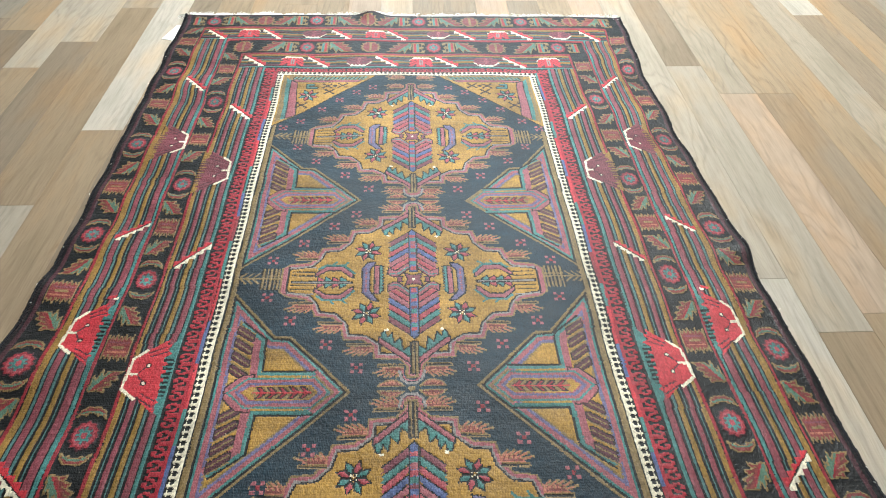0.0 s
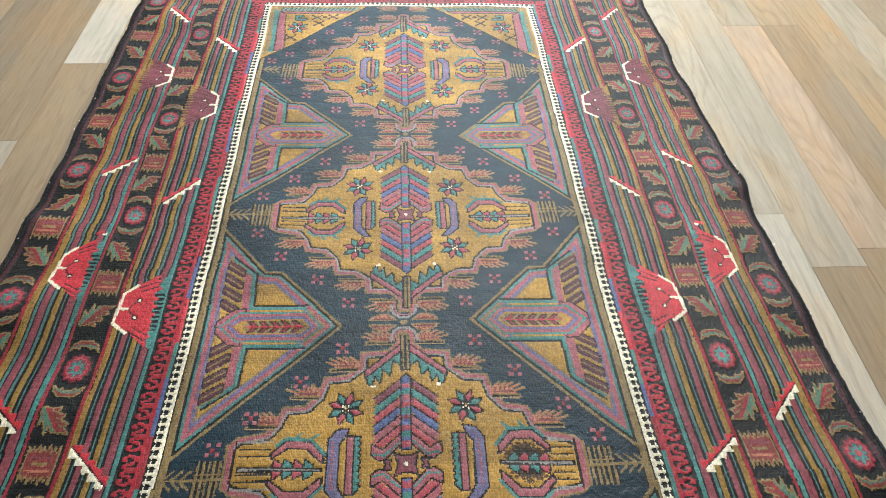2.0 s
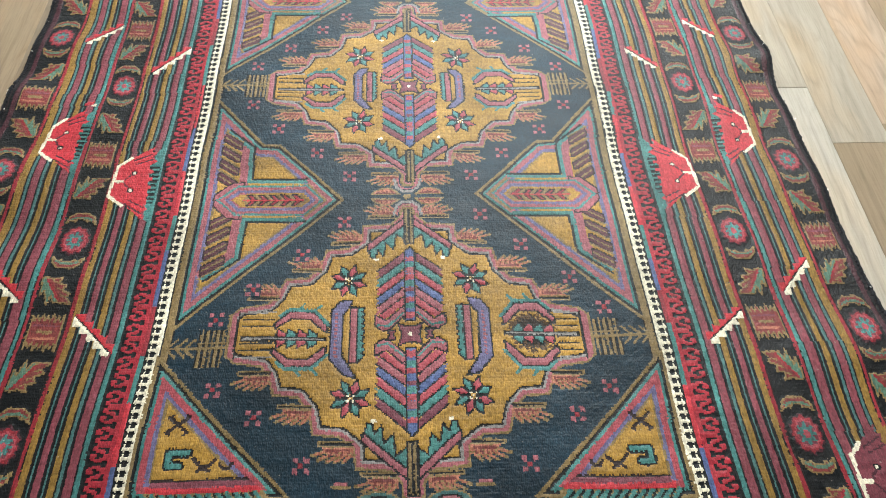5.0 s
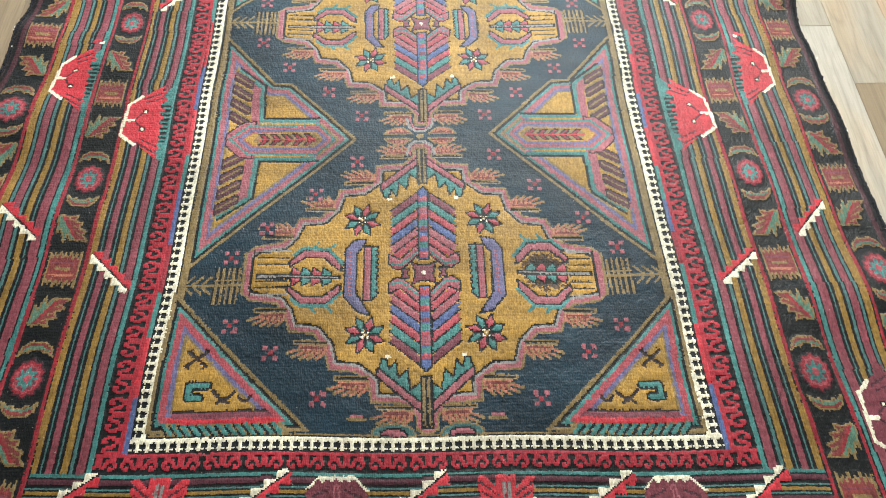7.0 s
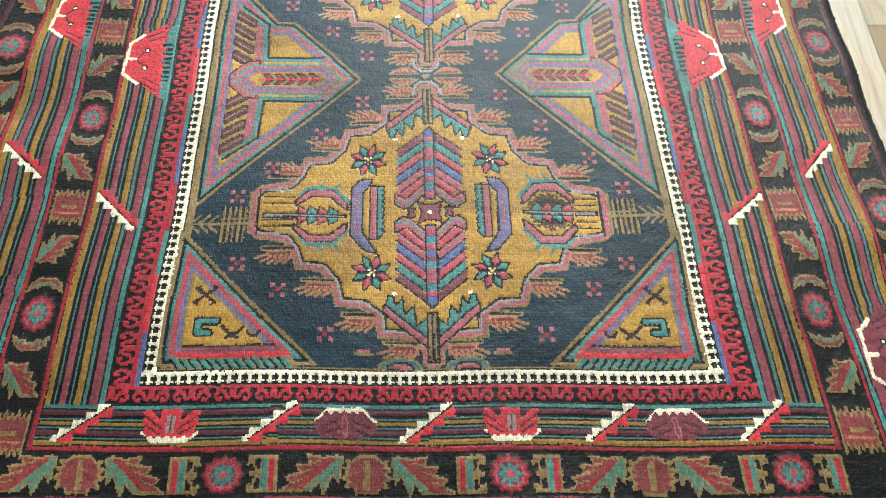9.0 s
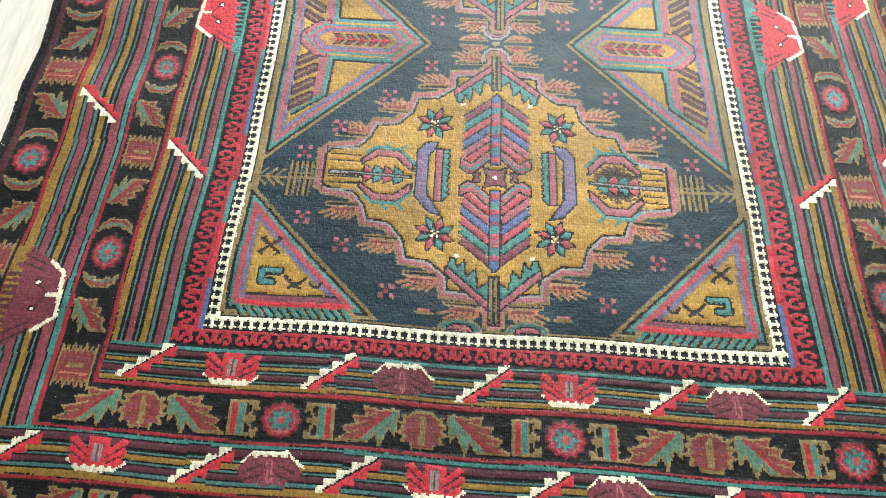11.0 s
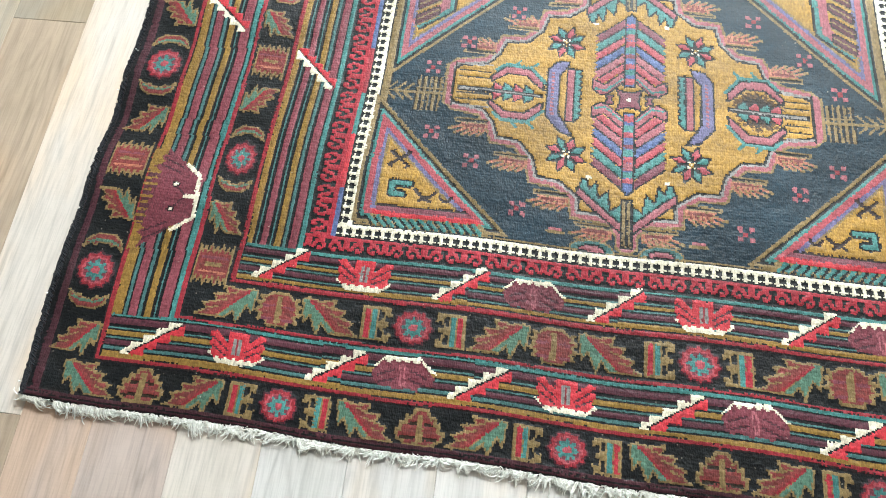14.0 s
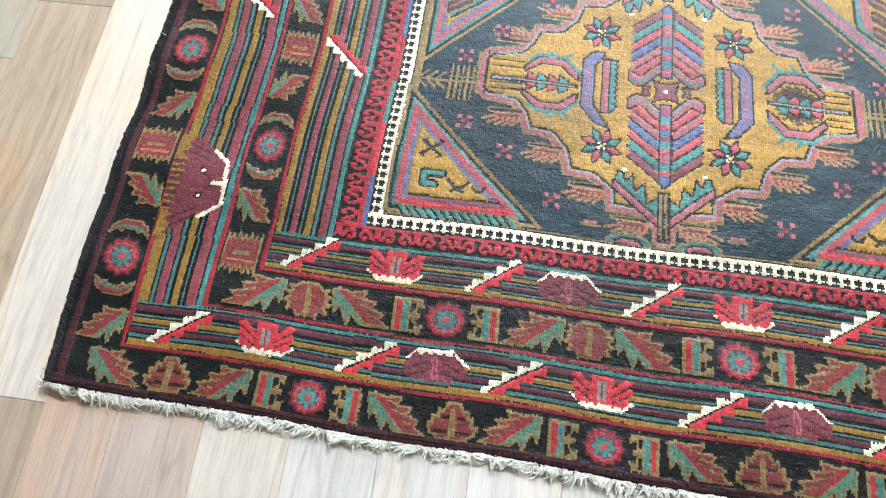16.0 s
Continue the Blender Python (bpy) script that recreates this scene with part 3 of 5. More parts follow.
def medallion(cx, cy, stars, heads, bar_size=(1.0, 1.0), top=1.0, worn=False, comb=(0.0, 0.0)):
    """stars: the upper and the lower pair; heads: how far each ring sits off its place, and its height; no two medallions are woven alike."""
    begin("medallion", "ochre stepped medallion with leaf spine, stars and hooked bars")
    pts = []
    for sx, sy, order in ((1, 1, 1), (1, -1, -1), (-1, -1, 1), (-1, 1, -1)):
        pts += Place(cx, cy, sx, sy if sy < 0 else sy * top)(*STAIR[::order])
    ring(pts, [(0.003, "khaki"), (0.0085, "rose"), (0.0115, "grey"), (0.0145, "black"), (0.9, "ochre")])
    ground, spines, bars = current, {}, {}
    for side in (1, -1):
        for table, name, label in ((spines, "leaf_spine", "spine of slanting rose, teal and blue leaves"), (bars, "hooked_bar", "violet hooked bar beside a toothed bar")):
            piece(name, label)
            table[side] = current
            back(ground)
    for sy in (1, -1):
        for sx in (1, -1):
            P = Place(cx, cy, sx, sy if sy < 0 else sy * top)
            for x, y in ((0.073, 0.153), (0.128, 0.106), (0.184, 0.060), (0.020, 0.190 if worn and sy < 0 else 0.1985)):
                tuft(Place(cx + sx * x, cy + (sy if sy < 0 else sy * top) * y, sx, sy))
            back(spines[sy])
            # chevron: rose outside, toothed teal inside
            poly(P((0, 0.186), (0.060, 0.138), (0.0565, 0.123), (0.0505, 0.121), (0.0465, 0.1355), (0.0385, 0.1245), (0.0345, 0.1475), (0.0235, 0.1360), (0.0195, 0.1630), (0.004, 0.1510), (0, 0.151)), "teal", "black", 0.0028)
            poly(P((0, 0.198), (0, 0.185), (0.054, 0.1395), (0.061, 0.1335), (0.0625, 0.1455)), "rose", "black", 0.0028)
            oval(cx + sx * 0.0485, cy + (sy if sy < 0 else sy * top) * 0.1195, 0.0037, 0.0026, "ivory")
            # leaves of the spine
            for i, colour in enumerate(LEAVES):
                y = 0.1335 - 0.0145 * i
                poly(P((0.005, y), (0.047, y - 0.0340), (0.044, y - 0.038), (0.048, y - 0.0440), (0.041, y - 0.0430), (0.005, y - 0.0125)), colour)
                line(P((0.005, y), (0.047, y - 0.0340)), 0.0021, "black")
            poly(P((0.005, 0.047), (0.033, 0.022), (0.048, 0.030), (0.049, 0.014), (0.038, 0.006), (0.028, 0.008), (0.005, 0.031)), "rose", "black", 0.0028)
            line(P((0.010, 0.032), (0.030, 0.013), (0.044, 0.015)), 0.003, "teal")
            # stars
            back(ground)
            star(cx + sx * stars[0 if sy > 0 else 1][0], cy + sy * stars[0 if sy > 0 else 1][1], 0.0275)
            # head: ring of rose and teal, with rays
            hx, hy, hk = heads[0 if sx < 0 else 1]
            H = Place(cx + sx * hx, cy + hy, sx, sy * hk)
            piece("ring_arc", "rose and teal arc of the ring")
            poly(H((0.126, 0.012), (0.128, 0.026), (0.146, 0.0475), (0.179, 0.0485), (0.199, 0.026), (0.198, 0.016), (0.176, 0.0350), (0.151, 0.0350), (0.133, 0.016)), "rose", "black", 0.003)
            line(H((0.125, 0.026), (0.145, 0.0505), (0.180, 0.0515), (0.192, 0.040)), 0.0048, "teal")
            line(H((0.146, 0.0505), (0.137, 0.059)), 0.004, "teal")
            line(H((0.168, 0.0515), (0.160, 0.061)), 0.004, "teal")
            back(ground)
            line(P((0.199 + hx, 0.034), (0.234, 0.033)), 0.0028, "grey")
            line(P((0.200 + hx, 0.0125), (0.228, 0.0125)), 0.0026, "black")
            line(P((0.200 + hx, 0.0225), (0.228, 0.0225)), 0.0026, "black")
            back(ground)
    for sx in (1, -1):
        hx, hy, hk = heads[0 if sx < 0 else 1]
        P = Place(cx, cy, sx * bar_size[0], bar_size[1])
        back(bars[sx])
        bar = P((0.093, 0.031), (0.083, 0.045), (0.080, 0.055), (0.098, 0.053), (0.1095, 0.037), (0.109, -0.034), (0.089, -0.058), (0.072, -0.062), (0.080, -0.050), (0.092, -0.030))
        poly(bar, "violet", "black", 0.003)
        for i in range(12):
            y = 0.033 - 0.0058 * i
            poly(P((0.0990, y - 0.0018), (0.1030, y - 0.0018), (0.1030, y + 0.0018), (0.0990, y + 0.0018)), "rose")
        poly(P((0.071, 0.043), (0.083, 0.043), (0.083, -0.040), (0.071, -0.040)), "rose", "black", 0.0028)
        saw = [(0.0725, -0.040), (0.0725, 0.043)]
        for i in range(9):
            saw += [(0.0625, 0.041 - 0.0088 * i), (0.066, 0.036 - 0.0088 * i)]
        poly(P(*saw), "teal", "black", 0.002)
        back(ground)
        if worn and sx > 0:
            sl = window_of(cx + 0.125, cx + 0.205, cy - 0.035, cy + 0.042)
            rad = np.hypot((US[sl] - cx - 0.165) / 0.036, (VS[sl] - cy - 0.002) / 0.034)
            bare = CHART[sl] == INDEX["ochre"]
            knot(sl, bare & (rng.random(rad.shape) < 3.0 - 3.0 * rad), "umber")
            knot(sl, bare & (rng.random(rad.shape) < 2.4 - 2.9 * rad), "coffee")
        # beads on a dark rod through the head
        piece("beaded_rod", "dark rod with teal and pink beads")
        P = Place(cx + sx * hx, cy + hy, sx, hk)
        for i, (x, colour) in enumerate(((0.146, "teal"), (0.160, "pink"), (0.174, "teal"), (0.188, "pink"))):
            for sy in (1, -1):
                poly(P((x - 0.007, 0.003 * sy), (x - 0.0065, 0.008 * sy), (x + 0.005, 0.017 * sy), (x + 0.0065, 0.010 * sy), (x + 0.007, 0.003 * sy)), colour, "black", 0.002)
        rect(*sorted((cx + sx * (0.127 + hx), cx + sx * 0.230)), cy + hy - 0.0035, cy + hy + 0.0035, "black")
        line(P((0.132, 0.0), (0.226 - hx, 0.0)), 0.0026, "grey")
        back(ground)
        P = Place(cx, cy, sx, 1)
        line(P((0.2345, 0.034), (0.2345, -0.034)), 0.003, "black")
        line(P((0.2395, 0.032), (0.2395, -0.032)), 0.005, "rose")
        line(P((0.246, 0.030), (0.246, -0.030)), 0.003, "khaki")
        # comb and twig between the head and the guard
        back(ground)
        piece("comb_twig", "khaki comb and twig on the navy ground")
        Q = Place(cx, cy + comb[0 if sx < 0 else 1], sx, 1)
        for i in range(5):
            line(Q((0.252 + 0.0072 * i, 0.0255), (0.253 + 0.0072 * i, -0.0265)), 0.0034, "khaki")
            line(Q((0.2556 + 0.0072 * i, 0.0255), (0.2566 + 0.0072 * i, -0.0265)), 0.0026, "black")
        line(Q((0.247, 0.0), (0.328, 0.0)), 0.0036, "khaki")
        line(Q((0.249, 0.007), (0.284, 0.007)), 0.0024, "khaki")
        for i in range(3):
            x = 0.326 - 0.012 * i
            for sy in (1, -1):
                line(Q((x, 0.0), (x - 0.013, sy * 0.0125)), 0.0034, "khaki")
    # spine, stem and middle
    for sy in (1, -1):
        back(spines[sy])
        P = Place(cx, cy, 1, sy if sy < 0 else sy * top)
        poly(P((-0.0075, 0.020), (-0.0075, 0.132), (0.0, 0.140), (0.0075, 0.132), (0.0075, 0.020)), "blue", "black", 0.0028)
        y = 0.0235
        for hgt, colour in ((0.011, "pink"), (0.004, "blue"), (0.010, "teal"), (0.009, "pink"), (0.008, "blue"), (0.008, "mulberry"), (0.011, "teal"), (0.010, "pink"), (0.011, "rose"), (0.010, "teal"), (0.008, "pink")):
            poly(P((-0.0055, y), (-0.0055, y + hgt - 0.001), (0.0055, y + hgt - 0.001), (0.0055, y)), colour)
            y += hgt
        poly(P((-0.0065, 0.146), (-0.0065, 0.211), (0.0065, 0.211), (0.0065, 0.146)), "khaki", "black", 0.0034)
        line(P((0, 0.146), (0, 0.208)), 0.003, "black")
    back(ground)
    piece("centre_sign", "small mulberry sign with a white dot")
    poly([(cx + x, cy + y) for x, y in ((-0.017, 0.017), (-0.006, 0.012), (0.006, 0.012), (0.017, 0.017), (0.012, 0.0), (0.017, -0.017), (0.006, -0.012), (-0.006, -0.012), (-0.017, -0.017), (-0.012, 0.0))], "mulberry", "black", 0.0028)
    for dx in (-0.026, 0.026):
        poly([(cx + dx + x, cy + y) for x, y in ((-0.006, 0.007), (0.006, 0.007), (0.003, 0.0), (0.006, -0.007), (-0.006, -0.007), (-0.003, 0.0))], "mulberry", "black", 0.002)
    oval(cx, cy, 0.003, 0.003, "ivory")


medallion(*CENTRES[0], ((0.087, 0.0855), (0.079, 0.0895)), ((-0.013, -0.006, 0.86), (0.0, 0.0, 1.0)), worn=True, comb=(-0.018, -0.004))
medallion(*CENTRES[1], ((0.087, 0.0770), (0.086, 0.0800)), ((-0.014, -0.004, 0.86), (-0.011, -0.001, 0.88)), bar_size=(0.885, 0.86), comb=(0.003, 0.008))
medallion(*CENTRES[2], ((0.086, 0.1000), (0.085, 0.0780)), ((-0.010, 0.002, 0.90), (-0.008, 0.002, 0.90)), bar_size=(0.95, 0.90), top=1.12)

# ---- small marks on the navy ground
for cx, cy in ((-0.001, 0.2335), (0.007, 0.708)):
    begin("waist_motif", "rust and rose leaf pairs where two medallions meet")
    for sx in (1, -1):
        for sy in (1, -1):
            P = Place(cx, cy, sx, sy)
            poly(P((0.012, 0.0045), (0.056, 0.0045), (0.049, 0.0115), (0.036, 0.0170), (0.024, 0.0150)), "salmon", "khaki", 0.0030)
            line(P((0.018, 0.0070), (0.048, 0.0070)), 0.0030, "rust")
            for i in range(4):
                line(P((0.023 + 0.007 * i, 0.0070), (0.026 + 0.007 * i, 0.0130 - 0.0012 * i)), 0.0021, "rust")
    for sy in (1, -1):
        P = Place(cx, cy, 1, sy)
        line(P((-0.021, 0.034), (-0.017, 0.0180), (-0.008, 0.0105), (0.008, 0.0105), (0.017, 0.0180), (0.021, 0.034)), 0.0044, "grey")
        line(P((-0.016, 0.034), (-0.013, 0.0200), (-0.006, 0.0150), (0.006, 0.0150), (0.013, 0.0200), (0.016, 0.034)), 0.0030, "rose")
        line(P((-0.010, 0.034), (-0.008, 0.0220), (0.008, 0.0220), (0.010, 0.034)), 0.0030, "khaki")
    oval(cx, cy, 0.006, 0.005, "khaki")
for sx in (1, -1):
    begin("waist_motif", "rose half-round flower with a grey-green edge at the medallion's tip")
    base = LOW["guard"][0] + 0.0015
    lobe = [(sx * 0.0415 + 0.0265 * math.cos(math.pi * i / 8), base + 0.0150 * math.sin(math.pi * i / 8) ** 0.8) for i in range(9)]
    poly(lobe, "seafoam", "khaki", 0.0022)
    poly([(sx * 0.0415 + (x - sx * 0.0415) * 0.62, base + (y - base) * 0.62) for x, y in lobe], "rose", "black", 0.0016)
for sx in (1, -1):
    begin("waist_motif", "rust leaf beside the tip of a medallion")
    tuft(Place(0.008 + sx * 0.018, 1.2085, sx, 1))
MARKS = [(0.115, 0.187), (0.158, 0.150), (0.215, 0.100), (0.268, 0.051), (0.267, -0.043), (0.219, -0.097), (0.151, -0.149), (0.097, -0.197)]
NEAR_MARKS = {-1: [(0.097, 0.188), (0.157, 0.129), (0.221, 0.070), (0.266, 0.024), (0.255, -0.077), (0.198, -0.116), (0.134, -0.176)],
              1: [(0.110, 0.200), (0.166, 0.146), (0.230, 0.090), (0.271, 0.040), (0.257, -0.075), (0.209, -0.113), (0.142, -0.177)]}
FAR_MARKS = [(0.100, 0.224), (0.142, 0.200), (0.184, 0.163), (0.226, 0.120), (0.274, 0.068), (0.312, 0.036)] + MARKS[4:]


def mark(x, y):
    back(FIELD)
    rect(x - 0.0115, x + 0.0115, y - 0.0115, y + 0.0115, "navy")
    piece("cross_mark", "small rose cross of five squares")
    for dx, dy in ((0, 0), (1, 1), (-1, 1), (1, -1), (-1, -1)):
        rect(x + dx * 0.0068 - 0.0031, x + dx * 0.0068 + 0.0031, y + dy * 0.0068 - 0.0031, y + dy * 0.0068 + 0.0031, "rose" if dx else "crimson")
    back(FIELD)


for n, (cx, cy) in enumerate(CENTRES):
    for sgn in (-1, 1):
        for x, y in (NEAR_MARKS[sgn], MARKS, FAR_MARKS)[n]:
            mark(cx + sgn * x, cy + y)
for sgn in (-1, 1):
    line([(sgn * 0.080, -0.197), (sgn * 0.092, -0.196)], 0.004, "rose")
    line([(sgn * 0.076, -0.201), (sgn * 0.096, -0.2005)], 0.0034, "khaki")


# ---- border motifs
def leaf_motif(x, y, sx, sy, quarter, size=1.0):
    begin("leaf_motif", "slanting toothed leaf in rose, teal and khaki")
    P = Place(x, y, sx * size, sy * size, quarter)

    def at(*pairs):
        return P(*[(-0.036 + 0.070 * a, -0.0225 + 0.045 * b) for a, b in pairs])
    poly(at((0.0, 0.06), (0.2, 0.24), (0.1, 0.40), (0.34, 0.5), (0.26, 0.70), (0.5, 0.74), (0.44, 0.97), (0.70, 0.90), (0.92, 0.97), (0.36, 0.06)), "madder", "khaki", 0.0030)
    poly(at((0.36, 0.06), (0.92, 0.97), (1.02, 0.92), (0.96, 0.28), (0.86, 0.5), (0.72, -0.02), (0.64, 0.30), (0.52, 0.06)), "sage", "khaki", 0.0026)
    line(at((0.18, 0.17), (0.44, 0.50), (0.62, 0.80)), 0.005, "rust")
    line(at((0.38, 0.15), (0.87, 0.88)), 0.0030, "crimson")
    for a, b in ((0.22, 0.27), (0.36, 0.52), (0.52, 0.75)):
        line(at((a, b), (a + 0.14, b + 0.07)), 0.0022, "khaki")


def tree_motif(x, y, sx, sy, quarter, size=1.0):
    begin("tree_motif", "stubby toothed tree in plum and khaki")
    P = Place(x, y, sx * size, sy * size, quarter)
    poly(P((-0.010, 0.021), (0.010, 0.021), (0.018, 0.014), (0.024, 0.016), (0.020, 0.008), (0.027, 0.007), (0.021, 0.000), (0.028, -0.004), (0.020, -0.008), (0.024, -0.015), (0.014, -0.014), (0.012, -0.021),
           (-0.012, -0.021), (-0.014, -0.014), (-0.024, -0.015), (-0.020, -0.008), (-0.028, -0.004), (-0.021, 0.000), (-0.027, 0.007), (-0.020, 0.008), (-0.024, 0.016), (-0.018, 0.014)), "madder", "khaki", 0.0042)
    poly(P((-0.0035, 0.017), (0.0035, 0.017), (0.004, -0.018), (-0.004, -0.018)), "khaki")
    for s in (-1, 1):
        for i in range(4):
            line(P((s * 0.007, 0.0125 - 0.0085 * i), (s * 0.018, 0.0115 - 0.0085 * i)), 0.0036, "mulberry" if i % 2 else "rust")


def dome_motif(x, y, size_x, size_y):
    begin("tree_motif", "toothed dome-shaped tree in madder red and khaki")
    P = Place(x, y, size_x, size_y)
    half = [(0.007, 0.022), (0.012, 0.011), (0.017, 0.014), (0.018, 0.004), (0.024, 0.006), (0.023, -0.005), (0.029, -0.004), (0.027, -0.015), (0.020, -0.016), (0.018, -0.021)]
    poly(P(*(half + [(-a, b) for a, b in half[::-1]])), "madder", "khaki", 0.0042)
    for s in (-1, 1):
        for i in range(4):
            line(P((s * 0.006, 0.013 - 0.0085 * i), (s * (0.010 + 0.004 * i), 0.012 - 0.0085 * i)), 0.0036, "coffee" if i % 2 else "rust")
    poly(P((-0.0035, 0.016), (0.0035, 0.016), (0.004, -0.018), (-0.004, -0.018)), "khaki")


def side_tree(x, y, sx, sy, quarter, size=1.0):
    begin("tree_motif", "toothed block in dusty rose with a khaki bar")
    P = Place(x, y, sx * size, sy * size, quarter)
    pts = []
    for i in range(6):
        pts += [(-0.023 + 0.0078 * i, 0.0235 - 0.003 * (i % 2)), (-0.0192 + 0.0078 * i, 0.0135)]
    pts += [(0.0235, 0.0215)]
    pts += [(a, -b) for a, b in pts[::-1]]
    poly(P(*pts), "madder", "khaki", 0.0026)
    for i in range(3):
        line(P((-0.017, 0.008 - 0.008 * i), (0.017, 0.008 - 0.008 * i)), 0.0034, ("mulberry", "rust", "salmon")[i])
    line(P((-0.009, 0.0), (0.009, 0.0)), 0.0056, "khaki")


def letter_block(x, y, sx, sy, quarter, size=1.0):
    begin("comb_motif", "three-toothed comb in khaki with red and teal bars")
    P = Place(x, y, sx * size, sy * size, quarter)
    poly(P((-0.018, 0.022), (0.016, 0.022), (0.018, 0.010), (0.010, 0.012), (0.009, 0.004), (0.014, 0.003), (0.014, -0.003), (0.009, -0.004), (0.010, -0.013), (0.018, -0.010), (0.016, -0.022), (-0.018, -0.022)), "khaki")
    poly(P((-0.014, 0.018), (-0.0075, 0.018), (-0.0075, -0.019), (-0.014, -0.019)), "cherry")
    poly(P((-0.006, 0.018), (0.0, 0.018), (0.0, -0.019), (-0.006, -0.019)), "teal")
    poly(P((0.002, 0.018), (0.008, 0.016), (0.007, 0.006), (0.002, 0.004)), "black")
    poly(P((0.002, -0.005), (0.007, -0.006), (0.008, -0.017), (0.002, -0.018)), "black")


def rosette(x, y, rx, ry):
    begin("rosette", "round plum rosette with a teal and red heart")
    for k, colour in ((1.0, "maroon"), (0.9, "crimson"), (0.74, "pink"), (0.62, "plum")):
        sl = window_of(x - rx, x + rx, y - ry, y + ry)
        a = np.arctan2(VS[sl] - y, US[sl] - x)
        rad = np.hypot((US[sl] - x) / rx, (VS[sl] - y) / ry)
        knot(sl, rad < k * (0.95 + 0.06 * np.cos(12 * a)), colour)
    sl = window_of(x - rx, x + rx, y - ry, y + ry)
    a = np.arctan2(VS[sl] - y, US[sl] - x)
    rad = np.hypot((US[sl] - x) / rx, (VS[sl] - y) / ry)
    knot(sl, rad < 0.47 + 0.12 * np.cos(8 * a), "teal")
    knot(sl, rad < 0.2, "pink")


def crescent(x, y, up, size=1.0):
    begin("crescent_motif", "crescent in rose, teal and khaki beside a rosette")
    P = Place(x, y, size, up * size)
    pts = P((-0.025, -0.012), (-0.021, 0.001), (-0.011, 0.009), (0.011, 0.009), (0.021, 0.001), (0.025, -0.012), (0.016, -0.005), (0.010, -0.007), (0.006, -0.002), (-0.006, -0.002), (-0.010, -0.007), (-0.016, -0.005))
    poly(pts, "madder", "khaki", 0.003)
    line(P((-0.018, -0.004), (-0.008, 0.0005), (0.008, 0.0005), (0.018, -0.004)), 0.0034, "sage")


for y, first, size, d in ((-0.3455, -0.2415, 0.97, 1), (-0.460, -0.382, 0.9, -1), (1.3875, -0.287, 1.35, -1), (1.5545, -0.275, 1.35, -1)):
    step = 0.3235 if y < 1 else 0.364 if y < 1.5 else 0.312
    limit = 0.50 if abs(y - 0.52) < 0.9 else 0.64
    size_x = min(size, 1.0)
    for k in range(-2, 4):
        x = first + step * k
        if abs(x) < limit - 0.02:
            rosette(x, y, (0.0255 if y < 1 else 0.023) * size_x, 0.0235 * size)
        for dx, sx in ((-0.043, 1), (0.043, -1)):
            if abs(x + dx) < limit:
                letter_block(x + dx, y, sx, size / size_x, 0, size_x)
        for dx, kind, sx in ((0.099, "leaf", 1), (step / 2, "tree", 1), (step - 0.099, "leaf", -1)):
            if abs(x + dx) < limit:
                if kind == "leaf":
                    leaf_motif(x + dx, y, sx * d, size / size_x, 0, size_x * 1.02)
                elif y < -0.4:
                    dome_motif(x + dx, y, size_x, size)
                else:
                    tree_motif(x + dx, y, 1, size / size_x * d, 0, size_x)

INNER_ROSES = {-1: (-0.148, 0.157, 0.479, 0.762, 1.094), 1: (-0.143, 0.168, 0.486, 0.777, 1.113)}
OUTER_ROSES = {-1: (-0.324, -0.012, 0.285, 0.597, 0.903, 1.250), 1: (-0.310, 0.002, 0.304, 0.615, 0.935, 1.270)}
for sgn in (-1, 1):
    for centre, half, roses, lo, hi in ((0.4940, 0.0215, INNER_ROSES[sgn], -0.30, 1.335), (0.6350, 0.0235, OUTER_ROSES[sgn], -0.46, 1.49)):
        x, k = sgn * centre, half / 0.022
        for i, y in enumerate(roses):
            rosette(x, y, half, 0.027)
            crescent(x, y + 0.041, 1, k * 0.9)
            crescent(x, y - 0.041, -1, k * 0.9)
        ends = (roses[0] - 0.31,) + tuple(roses) + (roses[-1] + 0.33,)
        for a, b in zip(ends, ends[1:]):
            for f, kind in ((0.30, 0), (0.51, 1), (0.72, 2)):
                y = a + (b - a) * f
                if lo < y < hi:
                    if kind == 1:
                        side_tree(x, y, sgn * k * 0.98, 1.25, 0, 0.95)
                    else:
                        leaf_motif(x, y, (-sgn if centre > 0.55 else sgn) * k * 0.66, -0.98 if kind == 0 else 0.98, 0, 1.0)


# ---- stepped diagonals and palmettes on the stripes
def step_bar(x0, y0, x1, y1, above, steps=4):
    """A white stair with a red stair behind it, from one corner to the other. above: white lies on the upper side."""
    begin("stepped_diagonal", "white and red stepped diagonal bar")
    dx, dy, s = (x1 - x0) / steps, (y1 - y0) / steps, 1 if above else -1
    for i in range(steps):
        xa, xb, ya, yb = x0 + dx * i, x0 + dx * (i + 1), y0 + dy * i, y0 + dy * (i + 1)
        far = (min(ya, yb) - 0.0035) if above else (max(ya, yb) + 0.0025)
        poly([(xa, ya), (xb, yb), (xb + dx * 0.3, yb), (xb + dx * 0.3, far), (xa + dx * 0.2, far)], "red")
    for i in range(steps):
        xa, xb, ya, yb = x0 + dx * i, x0 + dx * (i + 1), y0 + dy * i, y0 + dy * (i + 1)
        far = (max(ya, yb) + 0.0035) if above else (min(ya, yb) - 0.0055)
        poly([(xa, ya), (xb, yb), (xb, far), (xa, far)], "ivory")
    if above:
        poly([(x0 - dx * 0.65, y0 - 0.003), (x0, y0 - 0.003), (x0 + dx * 0.1, y0 + 0.006), (x0 - dx * 0.5, y0 + 0.004)], "ivory")
    line([(x0, y0), (x1, y1)], 0.002, "black")


